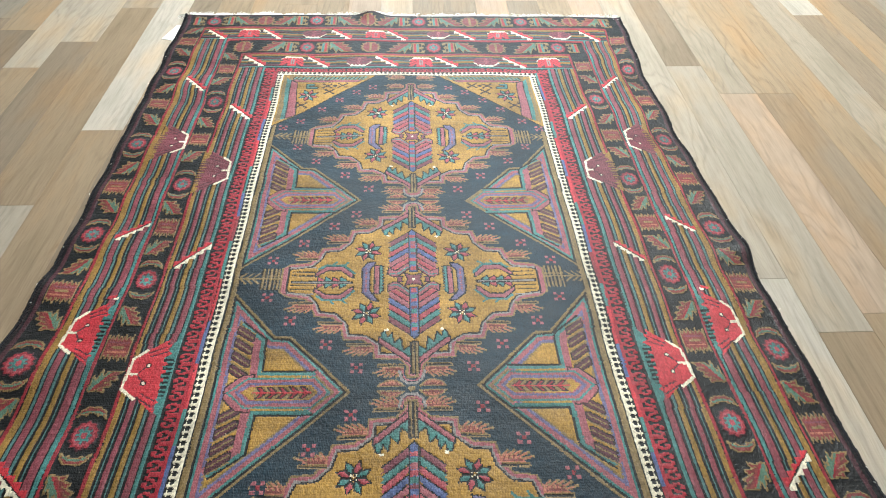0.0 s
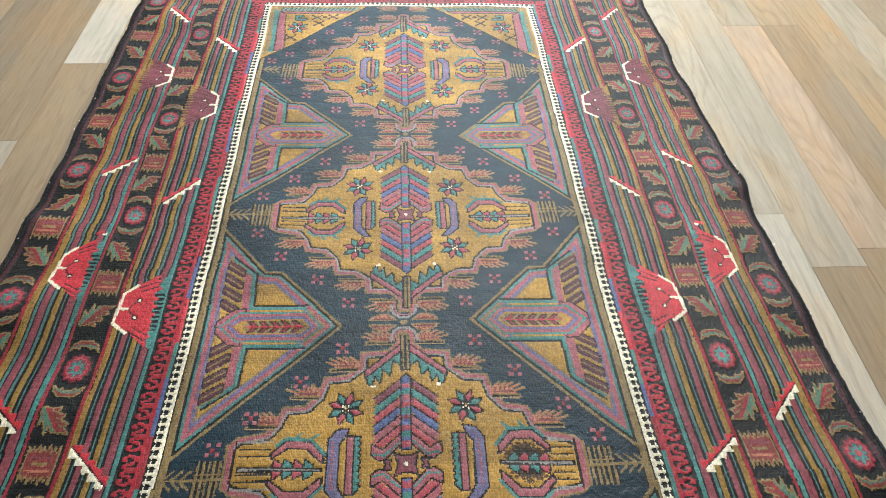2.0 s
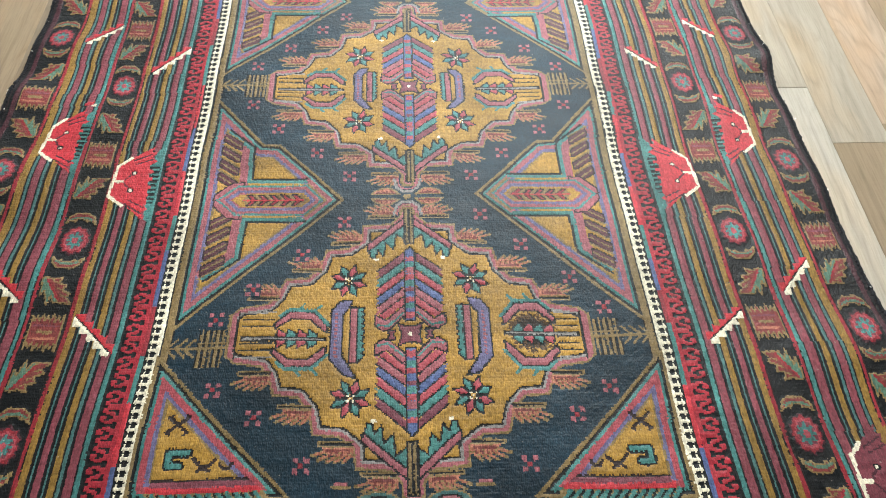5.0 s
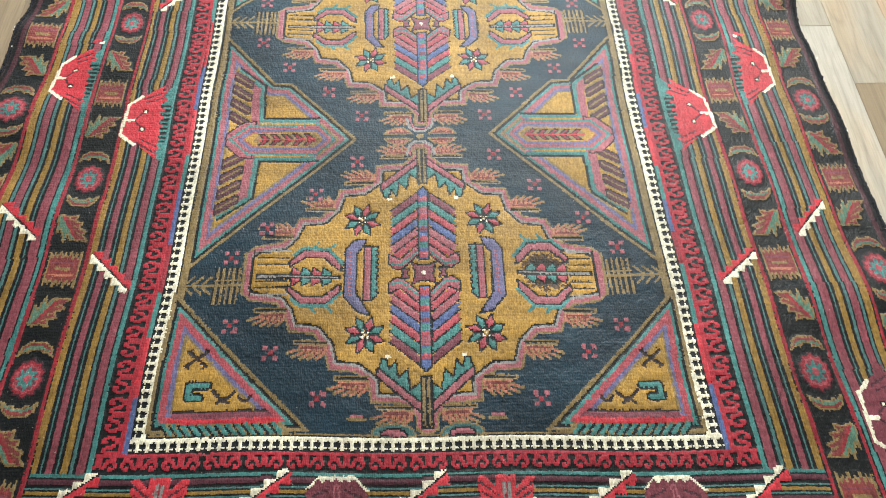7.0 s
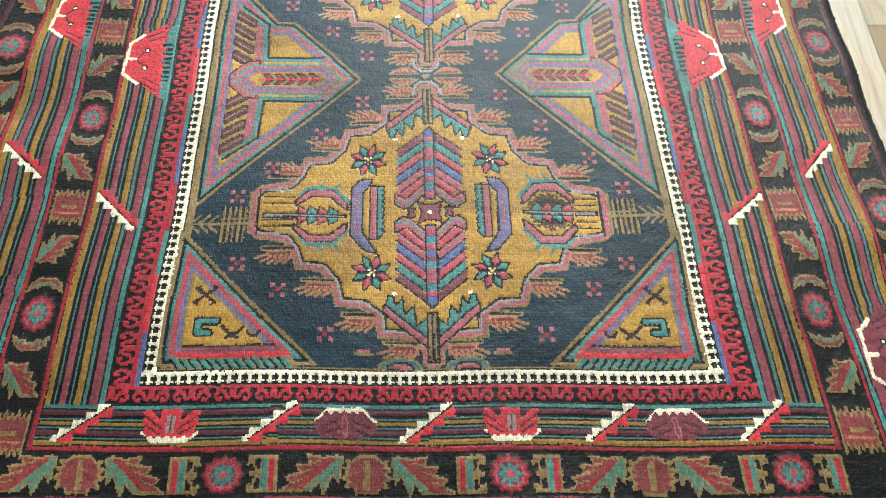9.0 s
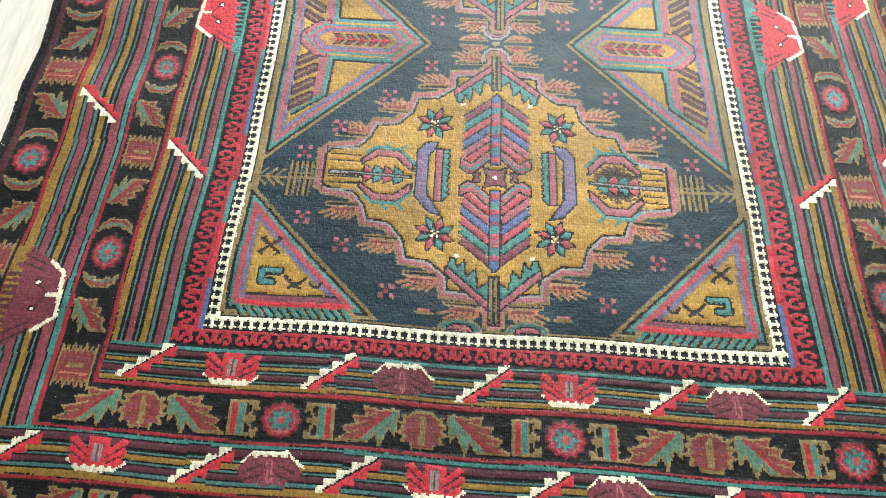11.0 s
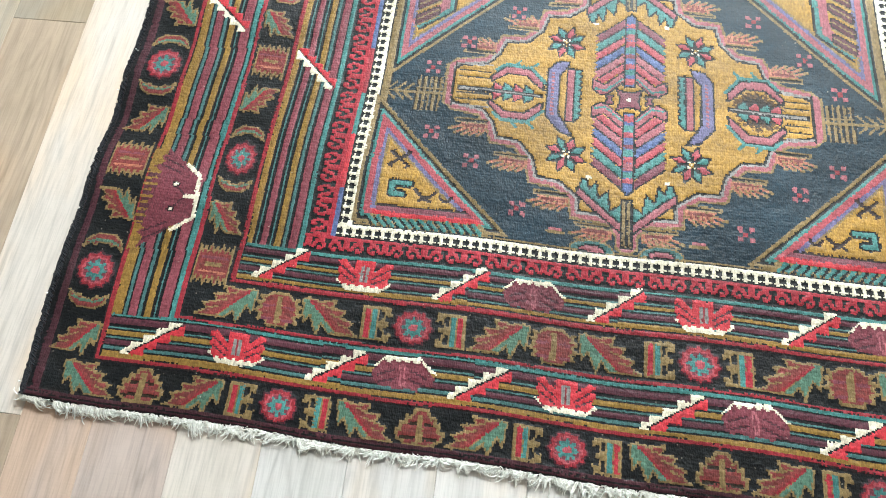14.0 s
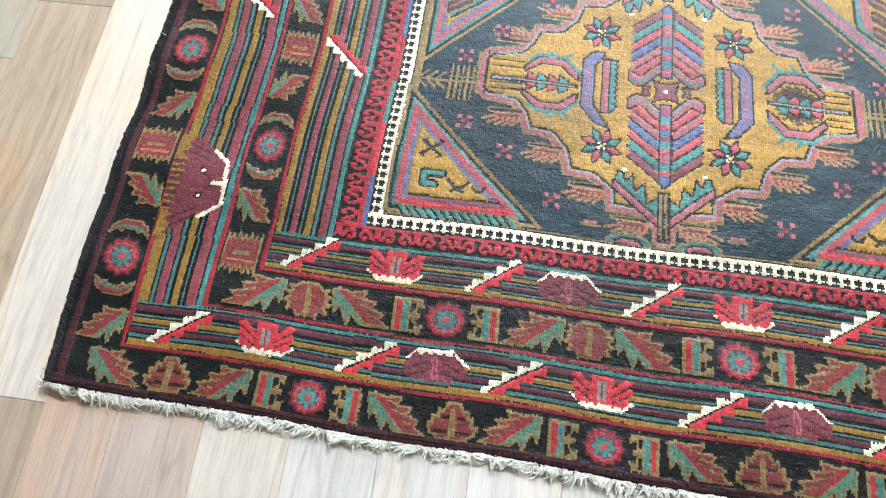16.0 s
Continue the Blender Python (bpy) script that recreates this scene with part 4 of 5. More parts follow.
def end_palmette(x, y, up, red, w=0.036, h=0.021):
    """A palmette on the end bands; up: +1 petals rise towards the middle of the rug."""
    begin("palmette", "red palmette with a white toothed base" if red else "maroon palmette with a white toothed crown")
    P = Place(x, y, w / 0.036, up * h / 0.021)
    if red:
        poly(P((-0.034, 0.017), (-0.026, 0.019), (-0.012, 0.006), (-0.012, 0.019), (0.012, 0.019), (0.012, 0.006), (0.026, 0.019), (0.034, 0.017), (0.031, 0.010), (0.033, 0.004), (0.029, -0.002), (0.031, -0.008), (0.024, -0.014), (-0.024, -0.014), (-0.031, -0.008), (-0.029, -0.002), (-0.033, 0.004), (-0.031, 0.010)), "red")
        for s in (-1, 1):
            line(P((s * 0.010, -0.004), (s * 0.030, 0.011)), 0.0022, "maroon")
            line(P((s * 0.012, -0.010), (s * 0.028, 0.000)), 0.0022, "maroon")
        poly(P((-0.005, 0.012), (0.005, 0.012), (0.005, -0.009), (-0.005, -0.009)), "grey")
        line(P((0, 0.010), (0, -0.008)), 0.0026, "crimson")
        base = [(-0.035, -0.006), (-0.030, -0.007)]
        for i in range(6):
            base += [(-0.0255 + 0.0095 * i, -0.0155), (-0.021 + 0.0095 * i, -0.0120)]
        base += [(0.032, -0.006), (0.035, -0.008), (0.022, -0.0195), (-0.020, -0.0205)]
        poly(P(*base), "ivory")
    else:
        poly(P((-0.036, -0.001), (-0.029, 0.009), (-0.018, 0.017), (0.016, 0.018), (0.029, 0.009), (0.037, -0.002), (0.033, -0.012), (0.022, -0.012), (0.018, -0.020), (0.008, -0.016), (-0.006, -0.019), (-0.016, -0.015), (-0.026, -0.017), (-0.033, -0.009)), "plum")
        for s in (-1, 1):
            line(P((s * 0.010, 0.004), (s * 0.028, -0.004)), 0.0026, "maroon")
            line(P((s * 0.008, -0.006), (s * 0.026, -0.012)), 0.0026, "maroon")
        line(P((-0.001, 0.008), (0.001, -0.012)), 0.007, "rose")
        line(P((-0.001, 0.006), (0.001, -0.010)), 0.003, "plum")
        crown = [(-0.037, 0.003), (-0.021, 0.0195), (0.018, 0.0205), (0.039, 0.002), (0.033, 0.003)]
        for i in range(5):
            crown += [(0.0245 - 0.0105 * i, 0.0105 if i in (0, 4) else 0.0125), (0.0195 - 0.0105 * i, 0.0165)]
        crown += [(-0.029, 0.0075)]
        poly(P(*crown), "ivory")


for x in (-0.436, -0.217, -0.035, 0.181, 0.361):
    step_bar(x, -0.3055, x + 0.0535, -0.2655, True)
for x in (-0.571, -0.350, -0.186, 0.028, 0.214, 0.415):
    step_bar(x, -0.422, x + 0.0580, -0.384, True)
for x, red in ((-0.308, 1), (-0.106, 0), (0.088, 1), (0.281, 0)):
    end_palmette(x, -0.288, 1, red)
for x, red in ((-0.443, 1), (-0.247, 0), (-0.063, 1), (0.140, 0), (0.328, 1), (0.521, 0)):
    end_palmette(x, -0.4015, 1, red)
for x in (-0.456, -0.279, -0.089, 0.079, 0.271):
    step_bar(x, 1.335, x + 0.060, 1.280, False)
for x in (-0.591, -0.428, -0.225, -0.059, 0.142, 0.312, 0.519):
    step_bar(x, 1.496, x + 0.058, 1.440, False)
for x, red in ((-0.319, 1), (-0.135, 0), (0.039, 1), (0.222, 0), (0.399, 1)):
    end_palmette(x, 1.303, -1, red, 0.036, 0.028)
for x, red in ((-0.466, 1), (-0.275, 0), (-0.092, 1), (0.093, 0), (0.271, 1), (0.457, 0)):
    end_palmette(x, 1.468, -1, red, 0.034, 0.026)
for x0, y0, x1, y1 in ((-0.459, 0.033, -0.399, -0.022), (-0.598, 0.111, -0.540, 0.056), (-0.391, 0.573, -0.449, 0.514), (-0.529, 0.638, -0.585, 0.585), (-0.452, 1.081, -0.392, 1.017), (-0.589, 1.214, -0.530, 1.148),
                       (0.465, 0.036, 0.406, -0.015), (0.594, 0.115, 0.538, 0.063), (0.406, 0.575, 0.456, 0.527), (0.537, 0.657, 0.589, 0.608), (0.457, 1.085, 0.399, 1.025), (0.585, 1.229, 0.529, 1.170)):
    step_bar(x0, y0, x1, y1, False, 5)


def side_palmette(x, y, out, red, length=0.145, width=0.068):
    """A large palmette lying across the side stripes. out: +1 when its white crown looks to +x."""
    begin("palmette", "large red palmette with a white crown and teal roots" if red else "large plum palmette with a white crown")
    P = Place(x, y, out * width / 0.068, length / 0.145)
    body = [(0.033, 0.012), (0.030, 0.036), (0.012, 0.052), (-0.021, 0.0775), (-0.017, 0.066), (-0.026, 0.064), (-0.019, 0.054), (-0.031, 0.047), (-0.019, 0.038),
            (-0.0205, 0.017), (-0.024, -0.018), (-0.0265, -0.034), (-0.021, -0.040), (-0.031, -0.047), (-0.022, -0.054), (-0.0275, -0.069), (-0.012, -0.056), (0.008, -0.037), (0.034, -0.022)]
    tone, root, gap, vein = ("red", "teal", "black", "maroon") if red else ("plum", "gold", "aubergine", "maroon")
    poly(P((-0.020, 0.038), (-0.0365, 0.036), (-0.0365, 0.078), (-0.026, 0.066)), root)
    poly(P((-0.024, -0.036), (-0.0365, -0.034), (-0.0365, -0.072), (-0.028, -0.066)), root)
    poly(P((-0.015, 0.040), (-0.036, 0.040), (-0.036, -0.037), (-0.020, -0.037)), gap)
    for i in range(9):
        yy = 0.037 - 0.0088 * i
        line(P((-0.0365, yy), (-0.024 if i % 2 else -0.021, yy + 0.0008)), 0.0036, root)
    poly(P(*body), tone)
    for i in range(5):
        yy = 0.030 - 0.0155 * i
        poly(P((-0.015, yy), (-0.027, yy - 0.002), (-0.027, yy - 0.0075), (-0.015, yy - 0.0095)), tone)
    for xa, ya, xb, yb in ((0.008, 0.047, -0.019, 0.0605), (0.004, 0.040, -0.022, 0.050), (0.006, -0.038, -0.022, -0.056), (0.002, -0.031, -0.024, -0.045)):
        line(P((xa, ya), (xb, yb)), 0.0026, vein)
    for yy in (0.0225, -0.0120):
        oval(*P((0.003, yy))[0], 0.0046, 0.0046, "black")
        line(P((0.003, yy), (0.018, 0.006)), 0.0028, vein)
        oval(*P((0.003, yy))[0], 0.0024, 0.0024, "ivory")
    line(P((0.012, 0.0525), (0.030, 0.037), (0.0325, 0.010), (0.0345, -0.022)), 0.0052, "ivory")
    line(P((0.0345, -0.022), (0.010, -0.041)), 0.0052, "ivory")
    line(P((0.033, 0.006), (0.019, 0.006)), 0.0056, "ivory")


side_palmette(-0.430, 0.262, -1, True)
side_palmette(-0.559, 0.346, -1, True, 0.135, 0.062)
side_palmette(0.431, 0.276, 1, True)
side_palmette(0.558, 0.362, 1, True, 0.140, 0.062)
side_palmette(-0.434, 0.802, 1, False, 0.150, 0.066)
side_palmette(-0.556, 0.912, 1, False, 0.140, 0.066)
side_palmette(0.436, 0.806, -1, False, 0.145, 0.066)
side_palmette(0.562, 0.925, -1, False, 0.150, 0.066)
side_palmette(-0.570, -0.2185, 1, False, 0.145, 0.068)
side_palmette(0.570, -0.208, -1, False, 0.145, 0.068)

for x, y, d in ((-0.5419, 0.4319, 1), (0.5509, 0.4478, -1)):
    begin("stepped_diagonal", "short end of a red and white bar")
    poly([(x - 0.007 * d, y + 0.001), (x + 0.008 * d, y + 0.005), (x + 0.008 * d, y - 0.003), (x - 0.007 * d, y - 0.005)], "red")
    poly([(x + 0.004 * d, y - 0.003), (x + 0.013 * d, y - 0.001), (x + 0.013 * d, y - 0.008), (x + 0.004 * d, y - 0.007)], "ivory")

# worn brown end rows and edges
begin("end_band", "plum and black weft-faced end band")
rect(U0, U1, V0, LOW["b2"][1] + 0.002, "maroon")
rect(U0, U1, V0 + 0.0065, V0 + 0.0085, "black")
rect(U0, U1, V0, V0 + 0.003, "black")
begin("end_band", "plum weft-faced end band")
rect(U0, U1, HIGH["b2"][1], V1, "maroon")


# ---------------------------------------------------------------- the rug: shape
def lay(u, v):
    """Where a point of the chart lies on the floor; the rug is a little skewed and not quite flat."""
    s = np.interp(v, (-0.5, -0.3, 0.0, 0.25, 1.3, 1.6), (1.036, 1.036, 1.014, 1.0, 0.995, 1.0))
    wob = 0.0018 * np.sin(v * 13.0 + 0.6) + 0.0014 * np.sin(v * 29.0 + 2.0)
    x = u * s - 0.025 * v + wob * np.abs(u) / 0.68
    # the long edges wander
    left = np.interp(v, (-0.49, -0.42, -0.34, -0.28, -0.15, -0.1, -0.03, 0.1, 0.2, 0.36, 0.445, 0.52, 0.68, 0.81, 0.92, 1.04, 1.3, 1.6),
                     (0.704, 0.713, 0.707, 0.710, 0.705, 0.701, 0.705, 0.702, 0.698, 0.684, 0.680, 0.676, 0.675, 0.672, 0.672, 0.674, 0.674, 0.680))
    right = np.interp(v, (-0.49, -0.2, 0.09, 0.25, 0.345, 0.45, 0.545, 0.62, 0.79, 0.98, 1.245, 1.4, 1.6), (0.700, 0.686, 0.667, 0.667, 0.669, 0.661, 0.667, 0.663, 0.662, 0.650, 0.649, 0.660, 0.672))
    w = np.clip((np.abs(u) - 0.44) / 0.24, 0, 1.1) ** 2.2
    x = x + np.where(u < 0, -(left - 0.68 * s), right - 0.68 * s) * w
    k = np.interp(v, (-0.5, -0.43, -0.3, 0.0), (-0.010, -0.009, -0.003, 0.0))
    y = v + k * u + 0.0015 * np.sin(u * 21.0 + v * 3.0)
    z = 0.0012 * np.sin(u * 9.0 + 1.0) * np.sin(v * 7.0) + 0.0008 * np.sin(u * 23.0 + v * 17.0)
    edge = np.clip((np.abs(u) - 0.60) / 0.08, 0, 1)
    z = z + edge * 0.004 * np.clip(np.sin(v * 9.5 + 1.4 * np.sign(u)), 0, 1) ** 2
    # shallow waves across the borders
    side = np.clip((np.abs(u) - 0.40) / 0.22, 0, 1)
    z = z + side * (0.0022 * np.sin(v * 41.0 + 5.0 * u) + 0.0016 * np.sin(v * 23.0 - 9.0 * u + 1.3))
    z = z + 0.0012 * np.sin(u * 31.0 + 4.0 * v) * np.clip((-0.24 - v) / 0.12, 0, 1)
    # a small rumple at the far end and a lifted fold in each long edge
    z = z + 0.016 * np.exp(-((u + 0.108) / 0.034) ** 2 - ((v - 1.605) / 0.045) ** 2)
    z = z + 0.010 * np.exp(-((u - 0.68) / 0.07) ** 2 - ((v - 0.545) / 0.035) ** 2)
    z = z + 0.011 * np.exp(-((u + 0.68) / 0.07) ** 2 - ((v - 0.46) / 0.04) ** 2)
    return x, y, z


rug = tagged(new("rug"), "hand-knotted wool rug with three ochre medallions on navy, striped borders", "rug")
gu, gv = np.meshgrid(U0 + np.arange(NX + 1) * KNOT, V0 + np.arange(NY + 1) * KNOT)
uneven = rng.normal(0, 0.00028, (2, NY + 1, NX + 1))
gx, gy, gz = lay(gu + uneven[0], gv + uneven[1])
gz = gz + rng.normal(0, 0.00018, gz.shape)
# dark iron-dyed yarn has worn lower than the rest, white cotton stands proud
WORN = {"black": -0.0008, "brown": -0.0006, "coffee": -0.0007, "umber": -0.0004, "maroon": -0.0002, "navy": -0.0002, "ivory": 0.0005, "red": 0.0003, "pink": 0.0002, "ochre": 0.0002}
level = np.pad(np.array([WORN.get(n, 0.0) for n in NAMES])[CHART], 1, mode="edge")
gz = gz + (level[:-1, :-1] + level[1:, :-1] + level[:-1, 1:] + level[1:, 1:]) / 4
# the pile slopes down at its edges
rim = np.minimum(np.minimum(gu - U0, U1 - gu), np.minimum(gv - V0, V1 - gv))
gz = gz - 0.0045 * np.clip(1 - rim / 0.006, 0, 1) ** 2


def pile_mesh(name, faces_j, faces_i):
    corners = np.stack([faces_j * (NX + 1) + faces_i, faces_j * (NX + 1) + faces_i + 1, (faces_j + 1) * (NX + 1) + faces_i + 1, (faces_j + 1) * (NX + 1) + faces_i], 1)
    used, idx = np.unique(corners, return_inverse=True)
    me = bpy.data.meshes.new(name)
    me.vertices.add(len(used))
    me.vertices.foreach_set("co", np.stack([gx.ravel()[used], gy.ravel()[used], gz.ravel()[used]], 1).astype(np.float32).ravel())
    me.loops.add(idx.size)
    me.loops.foreach_set("vertex_index", idx.astype(np.int32).ravel())
    me.polygons.add(len(faces_j))
    me.polygons.foreach_set("loop_start", np.arange(0, idx.size, 4, dtype=np.int32))
    tones, slot = np.unique(CHART[faces_j, faces_i], return_inverse=True)
    for t in tones:
        me.materials.append(WOOL[t])
    me.polygons.foreach_set("material_index", slot.astype(np.int32).ravel())
    me.update(calc_edges=True)
    return me


order = np.argsort(OWNER.ravel(), kind="stable")
bounds = np.searchsorted(OWNER.ravel()[order], np.arange(len(PART_NAMES) + 1))
knotted = {}
for n, (nm, lab) in enumerate(PART_NAMES):
    cells = order[bounds[n]:bounds[n + 1]]
    if len(cells) < 6:
        continue
    ob = new(nm, pile_mesh(nm, cells // NX, cells % NX))
    knotted[n] = ob
    ob.parent = knotted.get(UNDER.get(n), rug)
    if lab:
        ob["label"] = lab

# backing under the pile
NB = 60
bu, bv = np.meshgrid(np.linspace(U0 + 0.0015, U1 - 0.0015, NB + 1), np.linspace(V0 + 0.0015, V1 - 0.0015, 2 * NB + 1))
bx, by, bz = lay(bu, bv)
bm = bmesh.new()
grid = [[bm.verts.new((bx[j, i], by[j, i], bz[j, i] - 0.0045)) for i in range(NB + 1)] for j in range(2 * NB + 1)]
for j in range(2 * NB):
    for i in range(NB):
        bm.faces.new((grid[j][i], grid[j][i + 1], grid[j + 1][i + 1], grid[j + 1][i]))
made = bmesh.ops.extrude_face_region(bm, geom=list(bm.faces))
for v in made["geom"]:
    if isinstance(v, bmesh.types.BMVert):
        v.co.z -= 0.0035
part("backing", bm, JUTE, rug, "brown woven wool backing")


def tube(bm, path, radii, sides=5):
    """A tube along a path of Vectors."""
    rings = []
    for i, p in enumerate(path):
        d = (path[min(i + 1, len(path) - 1)] - path[max(i - 1, 0)]).normalized()
        a = d.cross(Vector((0, 0, 1)) if abs(d.z) < 0.9 else Vector((1, 0, 0))).normalized()
        b = d.cross(a)
        rings.append([bm.verts.new(p + (a * math.cos(2 * math.pi * k / sides) + b * math.sin(2 * math.pi * k / sides)) * radii[i]) for k in range(sides)])
    for r, s in zip(rings, rings[1:]):
        for k in range(sides):
            bm.faces.new((r[k], r[(k + 1) % sides], s[(k + 1) % sides], s[k]))
    bm.faces.new(rings[0][::-1])
    bm.faces.new(rings[-1])


# goat-hair selvedges: a bound cord with lumps
for sgn in (-1, 1):
    bm = bmesh.new()
    path, radii = [], []
    n = 520
    for i in range(n + 1):
        v = V0 + 0.002 + (V1 - V0 - 0.004) * i / n
        x, y, z = lay(sgn * (0.6790 + 0.0012 * random.uniform(-1, 1)), v)
        path.append(Vector((x, y, z - 0.0042 + 0.0005 * random.uniform(-1, 1))))
        radii.append(0.0043 * random.uniform(0.86, 1.12))
    tube(bm, path, radii, 7)
    part("selvedge", bm, GOAT, rug, "dark goat-hair overcast edge cord")
    # fine overcast stitches slant across the cord
    bm = bmesh.new()
    for i in range(900):
        v = V0 + 0.004 + (V1 - V0 - 0.008) * (i + random.uniform(-1, 1)) / 900
        pts = []
        for q, dz in ((0.6735, -0.0012), (0.6770, 0.0001), (0.6805, -0.0006), (0.6826, -0.0030)):
            x, y, z = lay(sgn * (q + 0.0004 * random.uniform(-1, 1)), v + (q - 0.6735) * random.uniform(0.3, 1.1))
            pts.append(Vector((x, y, z + dz + 0.0003 * random.uniform(-1, 1))))
        r = 0.0008 * random.uniform(0.6, 1.3)
        tube(bm, pts, [r * 0.7, r, r, r * 0.6], 4)
    part("overcast_stitches", bm, GOAT, rug, "slanting dark goat-hair stitches over the edge")["kind"] = "stuff"
    # pale lint caught in the edge
    bm = bmesh.new()
    for i in range(34):
        v = random.uniform(V0, V1)
        x, y, z = lay(sgn * random.uniform(0.676, 0.684), v)
        p = Vector((x, y, z - random.uniform(0.0, 0.002)))
        d = Vector((random.uniform(-1, 1), random.uniform(-1, 1), random.uniform(-0.1, 0.4))).normalized()
        n = d.cross(Vector((0, 0, 1)))
        tube(bm, [p, p + d * 0.0016 + n * 0.0008, p + d * random.uniform(0.002, 0.0045)], [0.0005, 0.0009, 0.0003], 4)
    part("edge_lint", bm, COTTON, rug, "specks of pale lint")["kind"] = "stuff"
    # loose hairs and worn stitches
    bm = bmesh.new()
    for i in range(240):
        v = random.uniform(V0, V1)
        x, y, z = lay(sgn * random.uniform(0.670, 0.682), v)
        p = Vector((x, y, z - 0.002))
        d = Vector((sgn * random.uniform(-0.3, 1.0), random.uniform(-1, 1), random.uniform(0.0, 0.7))).normalized()
        tube(bm, [p, p + d * 0.0018, p + d * random.uniform(0.002, 0.0032)], [0.0009, 0.0007, 0.0003], 3)
    part("edge_hairs", bm, GOAT, rug, "loose dark hairs of the edge")["kind"] = "stuff"


# cotton fringes
def fringe(v_end, d, clumps, length):
    """Warp ends in small tangled clumps that share a lean and a curl."""
    bm = bmesh.new()
    for c in range(clumps):
        uc = U0 + (U1 - U0) * (c + random.uniform(0.2, 0.8)) / clumps
        lean, curl = random.gauss(0, 0.85), random.gauss(0, 0.62)
        long = length * random.uniform(0.72, 1.2)
        lift = random.uniform(0.0, 0.0025)
        for i in range(random.randint(7, 11)):
            u = min(max(uc + random.gauss(0, 0.0028), U0), U1)
            x, y, z = lay(u, v_end)
            p = Vector((x, y - d * 0.0005, min(z - 0.0042, 0.02)))
            ang, lng = lean + random.gauss(0, 0.38), long * random.uniform(0.65, 1.12)
            path = [p]
            steps = 6
            for s in range(1, steps + 1):
                ang += curl + random.gauss(0, 0.16)
                nxt = path[-1] + Vector((math.sin(ang), d * math.cos(ang), 0)) * lng / steps
                nxt.z = max(FLOOR_Z + 0.001, p.z - (p.z - FLOOR_Z - 0.001) * (s / 6.0) ** 1.5) + lift * min(1, s / 3) + random.uniform(0, 0.0016)
                path.append(nxt)
            r = random.uniform(0.0005, 0.0009)
            tube(bm, path, [r, r, r, r, r * 0.9, r * 0.8, r * 0.5], 3)
    ob = part("fringe", bm, COTTON, rug, "short cream cotton fringe, tangled")
    ob["kind"] = "stuff"


fringe(V0 + 0.003, -1, 540, 0.0185)
fringe(V1 - 0.003, 1, 360, 0.030)
# a white web of warp ends under the fringe
for v_end, d, reach in ((V0, -1, 0.005), (V1, 1, 0.006)):
    bm = bmesh.new()
    n = 300
    rows = []
    for i in range(n + 1):
        u = U0 + (U1 - U0) * i / n
        x, y, z = lay(u, v_end)
        far = reach * random.uniform(0.5, 1.3)
        rows.append([bm.verts.new((x, y + d * 0.0005, z - 0.0085)), bm.verts.new((x, y + d * far, max(z - 0.0075, FLOOR_Z + 0.0015)))])
    for a, b in zip(rows, rows[1:]):
        bm.faces.new((a[0], b[0], b[1], a[1]))
    bmesh.ops.solidify(bm, geom=list(bm.faces), thickness=0.001)
    part("warp_web", bm, COTTON, rug, "cream woven warp ends")

# ---------------------------------------------------------------- paper tag by the rug's edge
tag = link_mesh("paper_tag", box(-0.027, 0.040, -0.046, 0.046, 0.0, 0.0012), PAPER)
tag.matrix_world = pose(-0.716, 1.484, FLOOR_Z + 0.0005, 0, 1.5, -14)
tagged(tag, "white paper tag lying half under the rug", "paper tag")

# ---------------------------------------------------------------- laminate strips, laid along y
PITCH, FIRST, SKEW = 0.1021, -0.607, 0.016
# a few strips are a little wider or narrower than the rest
SEAMS = {-5: -1.114, -4: -1.016, -3: -0.912, -2: -0.796, -1: -0.698, 0: -0.609}
board_mesh = {}


def seam(col):
    return SEAMS.get(col, FIRST + PITCH * col)


def board(length, width, tone):
    """One strip with eased edges; strips of one length and tone share their mesh."""
    key = (round(length, 3), round(width, 4), tone)
    if key not in board_mesh:
        bm = box(-key[1] / 2 + 0.0002, key[1] / 2 - 0.0002, 0.0002, key[0] - 0.0002, -0.006, 0.0)
        top = [e for e in bm.edges if all(v.co.z > -0.001 for v in e.verts)]
        bmesh.ops.bevel(bm, geom=top, offset=0.0004, segments=1, affect="EDGES")
        me = bpy.data.meshes.new("plank")
        bm.to_mesh(me)
        bm.free()
        me.materials.append(OAK[tone])
        board_mesh[key] = me
    return board_mesh[key]


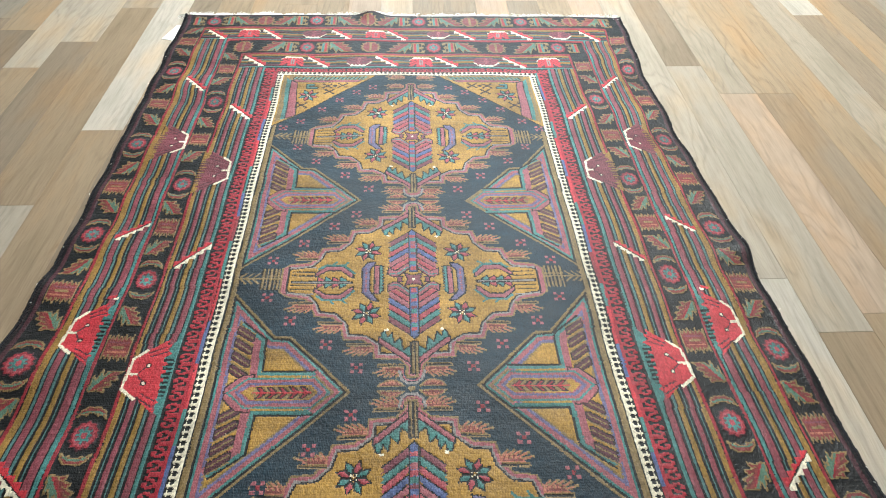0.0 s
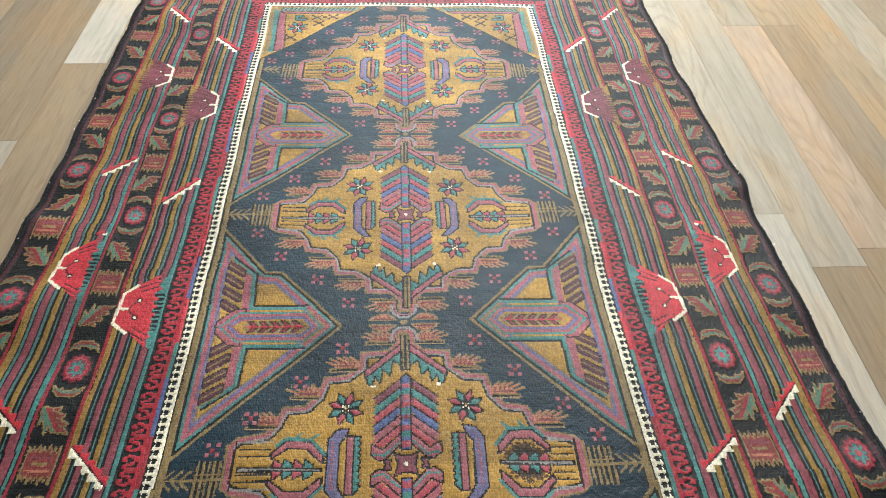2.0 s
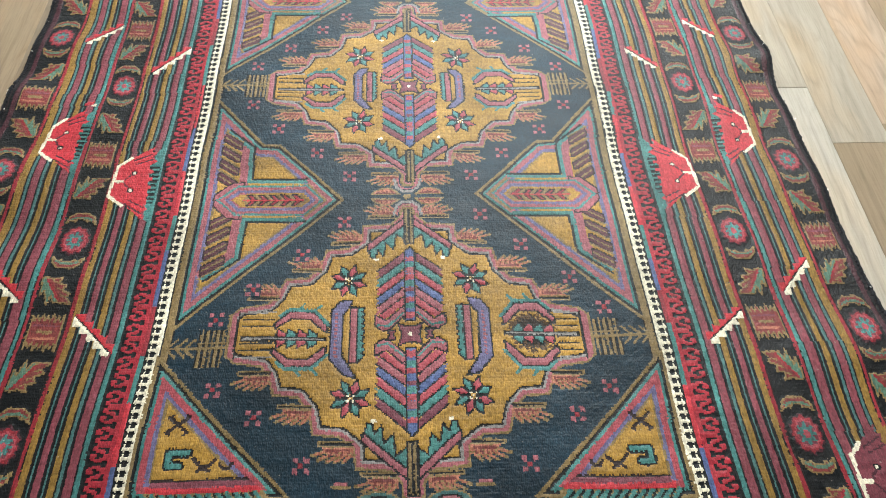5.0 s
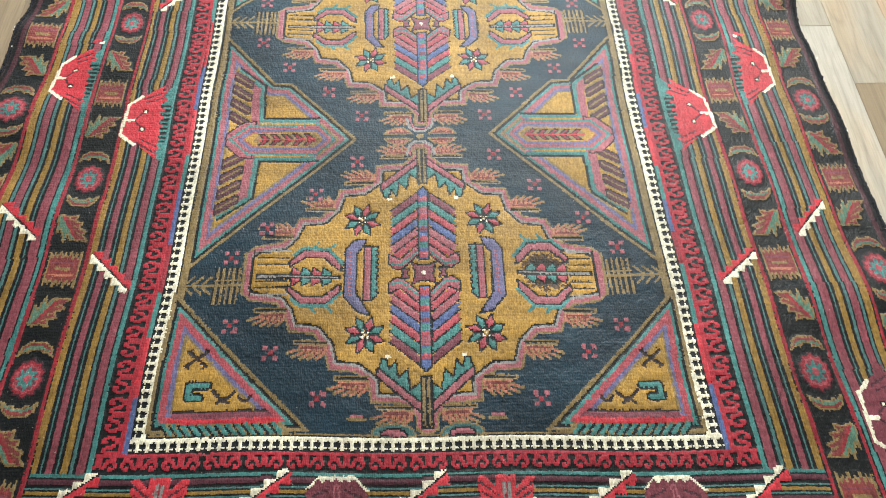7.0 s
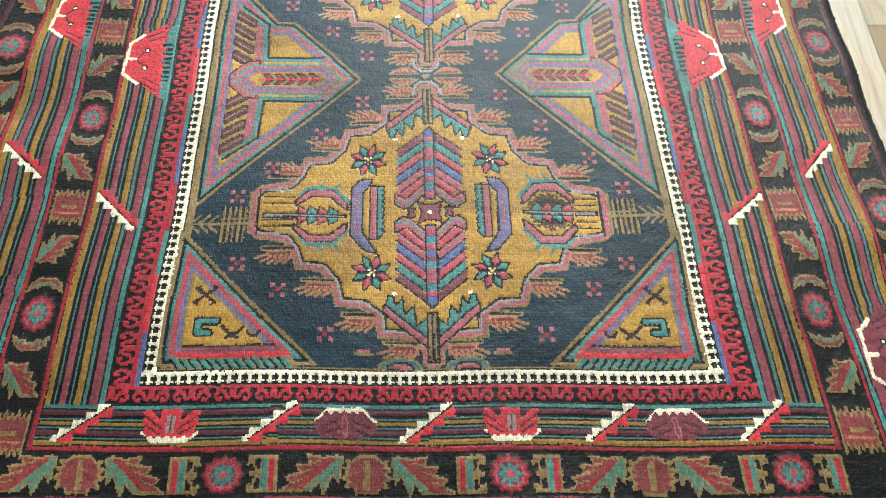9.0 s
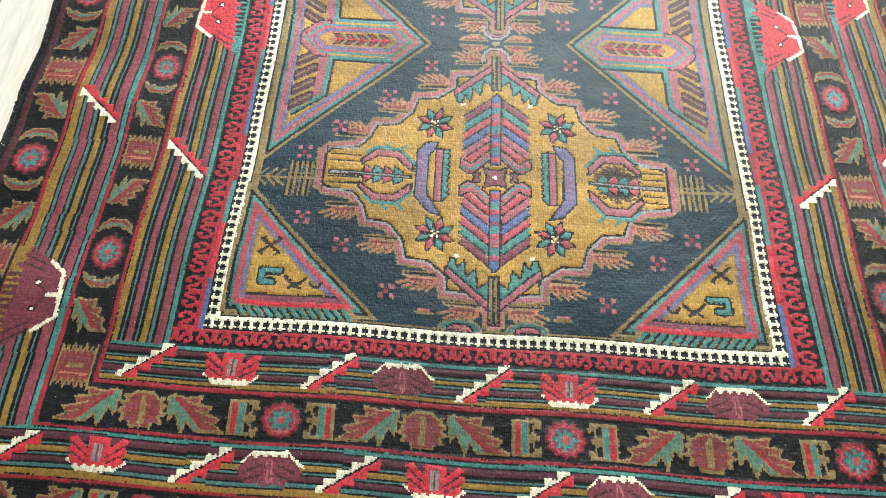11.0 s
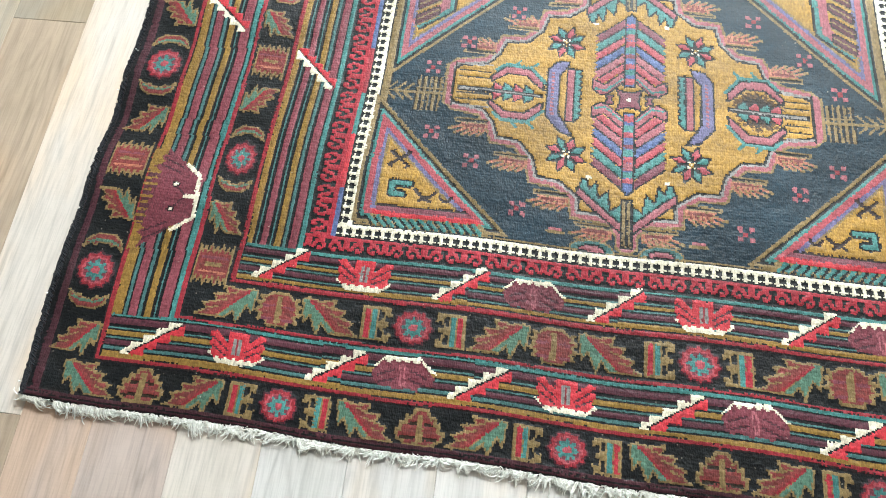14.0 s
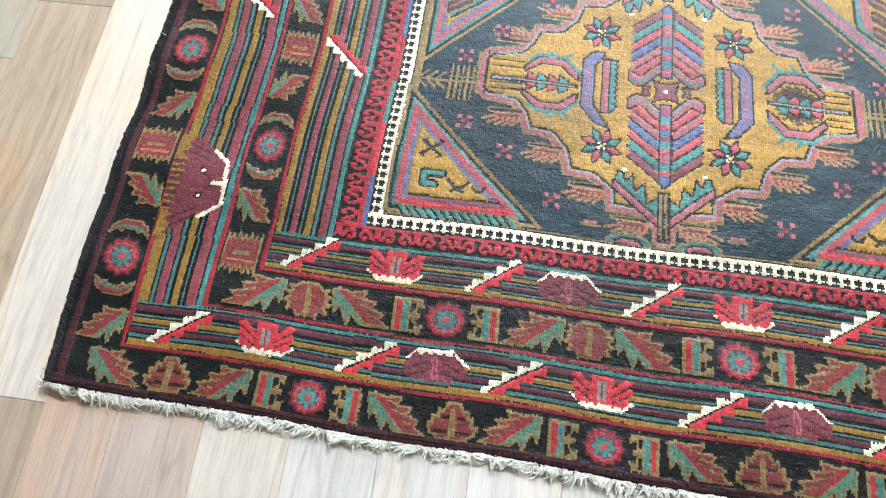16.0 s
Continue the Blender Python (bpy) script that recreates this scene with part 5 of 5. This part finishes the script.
# strips toned one by one: column -> (start, end, tone) along y
STRIP_TONES = {
    -2: [(-1.2, -0.508, "oat"), (-0.508, 0.31, "linen"), (0.31, 0.978, "tan"), (0.978, 1.90, "white")],
    -3: [(-0.75, 0.05, "oat"), (0.05, 0.70, "pale"), (0.70, 1.657, "tan"), (1.657, 2.3, "beige")],
    -4: [(-0.8, -0.055, "oat"), (-0.055, 0.60, "white"), (0.60, 1.429, "taupe"), (1.429, 2.0, "pale")],
    -5: [(0.4, 1.277, "tan"), (1.277, 1.9, "pale")],
    -6: [(0.7, 1.5, "taupe"), (1.5, 2.2, "tan")],
    # near strips: pale oak, lightened further to stand in for glare
    -1: [(-1.1, -0.42, "blush")], 0: [(-1.1, -0.42, "blush")], 1: [(-1.0, -0.40, "linen")], 2: [(-1.1, -0.35, "milk")],
    3: [(-1.2, -0.40, "milk")], 4: [(-1.1, -0.42, "milk")], 5: [(-1.0, -0.40, "milk")],
    # right-hand strips: own tones, darkened far off to offset the strong lamps
    12: [(-0.3, 0.48, "white"), (0.48, 2.1, "pale")],
    13: [(-0.3, 0.35, "tan"), (0.35, 1.303, "pale"), (1.303, 2.2, "taupe")],
    14: [(-0.2, 0.393, "tan"), (0.393, 1.156, "peach"), (1.156, 2.3, "beige")],
    15: [(0.30, 1.157, "taupe"), (1.157, 2.2, "tan")],
    16: [(0.50, 2.0, "tan")], 17: [(0.60, 2.2, "beige")],
    18: [(0.80, 1.638, "taupe"), (1.638, 2.3, "white")], 19: [(0.90, 2.2, "tan")], 20: [(0.90, 2.2, "taupe")],
}
pick = random.Random(11)
COMMON = ("beige", "tan", "taupe", "ash", "peach", "tan", "taupe", "pale")
SPAN = (0.42, 0.62, 0.84, 0.55, 0.71)
for col in range(-20, 36):
    x, wide = (seam(col) + seam(col + 1)) / 2, seam(col + 1) - seam(col)
    if x < WEST + 0.02 or x > EAST - 0.02:
        continue
    runs = list(STRIP_TONES.get(col, ()))
    if not runs:
        a = pick.uniform(0, 0.8)
        runs = [(a, a + pick.choice(SPAN), pick.choice(COMMON))]
    while runs[-1][1] < NORTH:
        runs.append((runs[-1][1], runs[-1][1] + pick.choice(SPAN), pick.choice(COMMON)))
    while runs[0][0] > SOUTH:
        runs.insert(0, (runs[0][0] - pick.choice(SPAN), runs[0][0], pick.choice(COMMON)))
    for a, b, tone in runs:
        a, b = max(a, SOUTH + 0.004), min(b, NORTH - 0.004)
        if b - a < 0.02:
            continue
        ob = new("plank", board(b - a, wide, tone))
        ob.matrix_world = pose(x - SKEW * a, a, FLOOR_Z, 0, 0, math.degrees(SKEW))
        ob.parent = subfloor
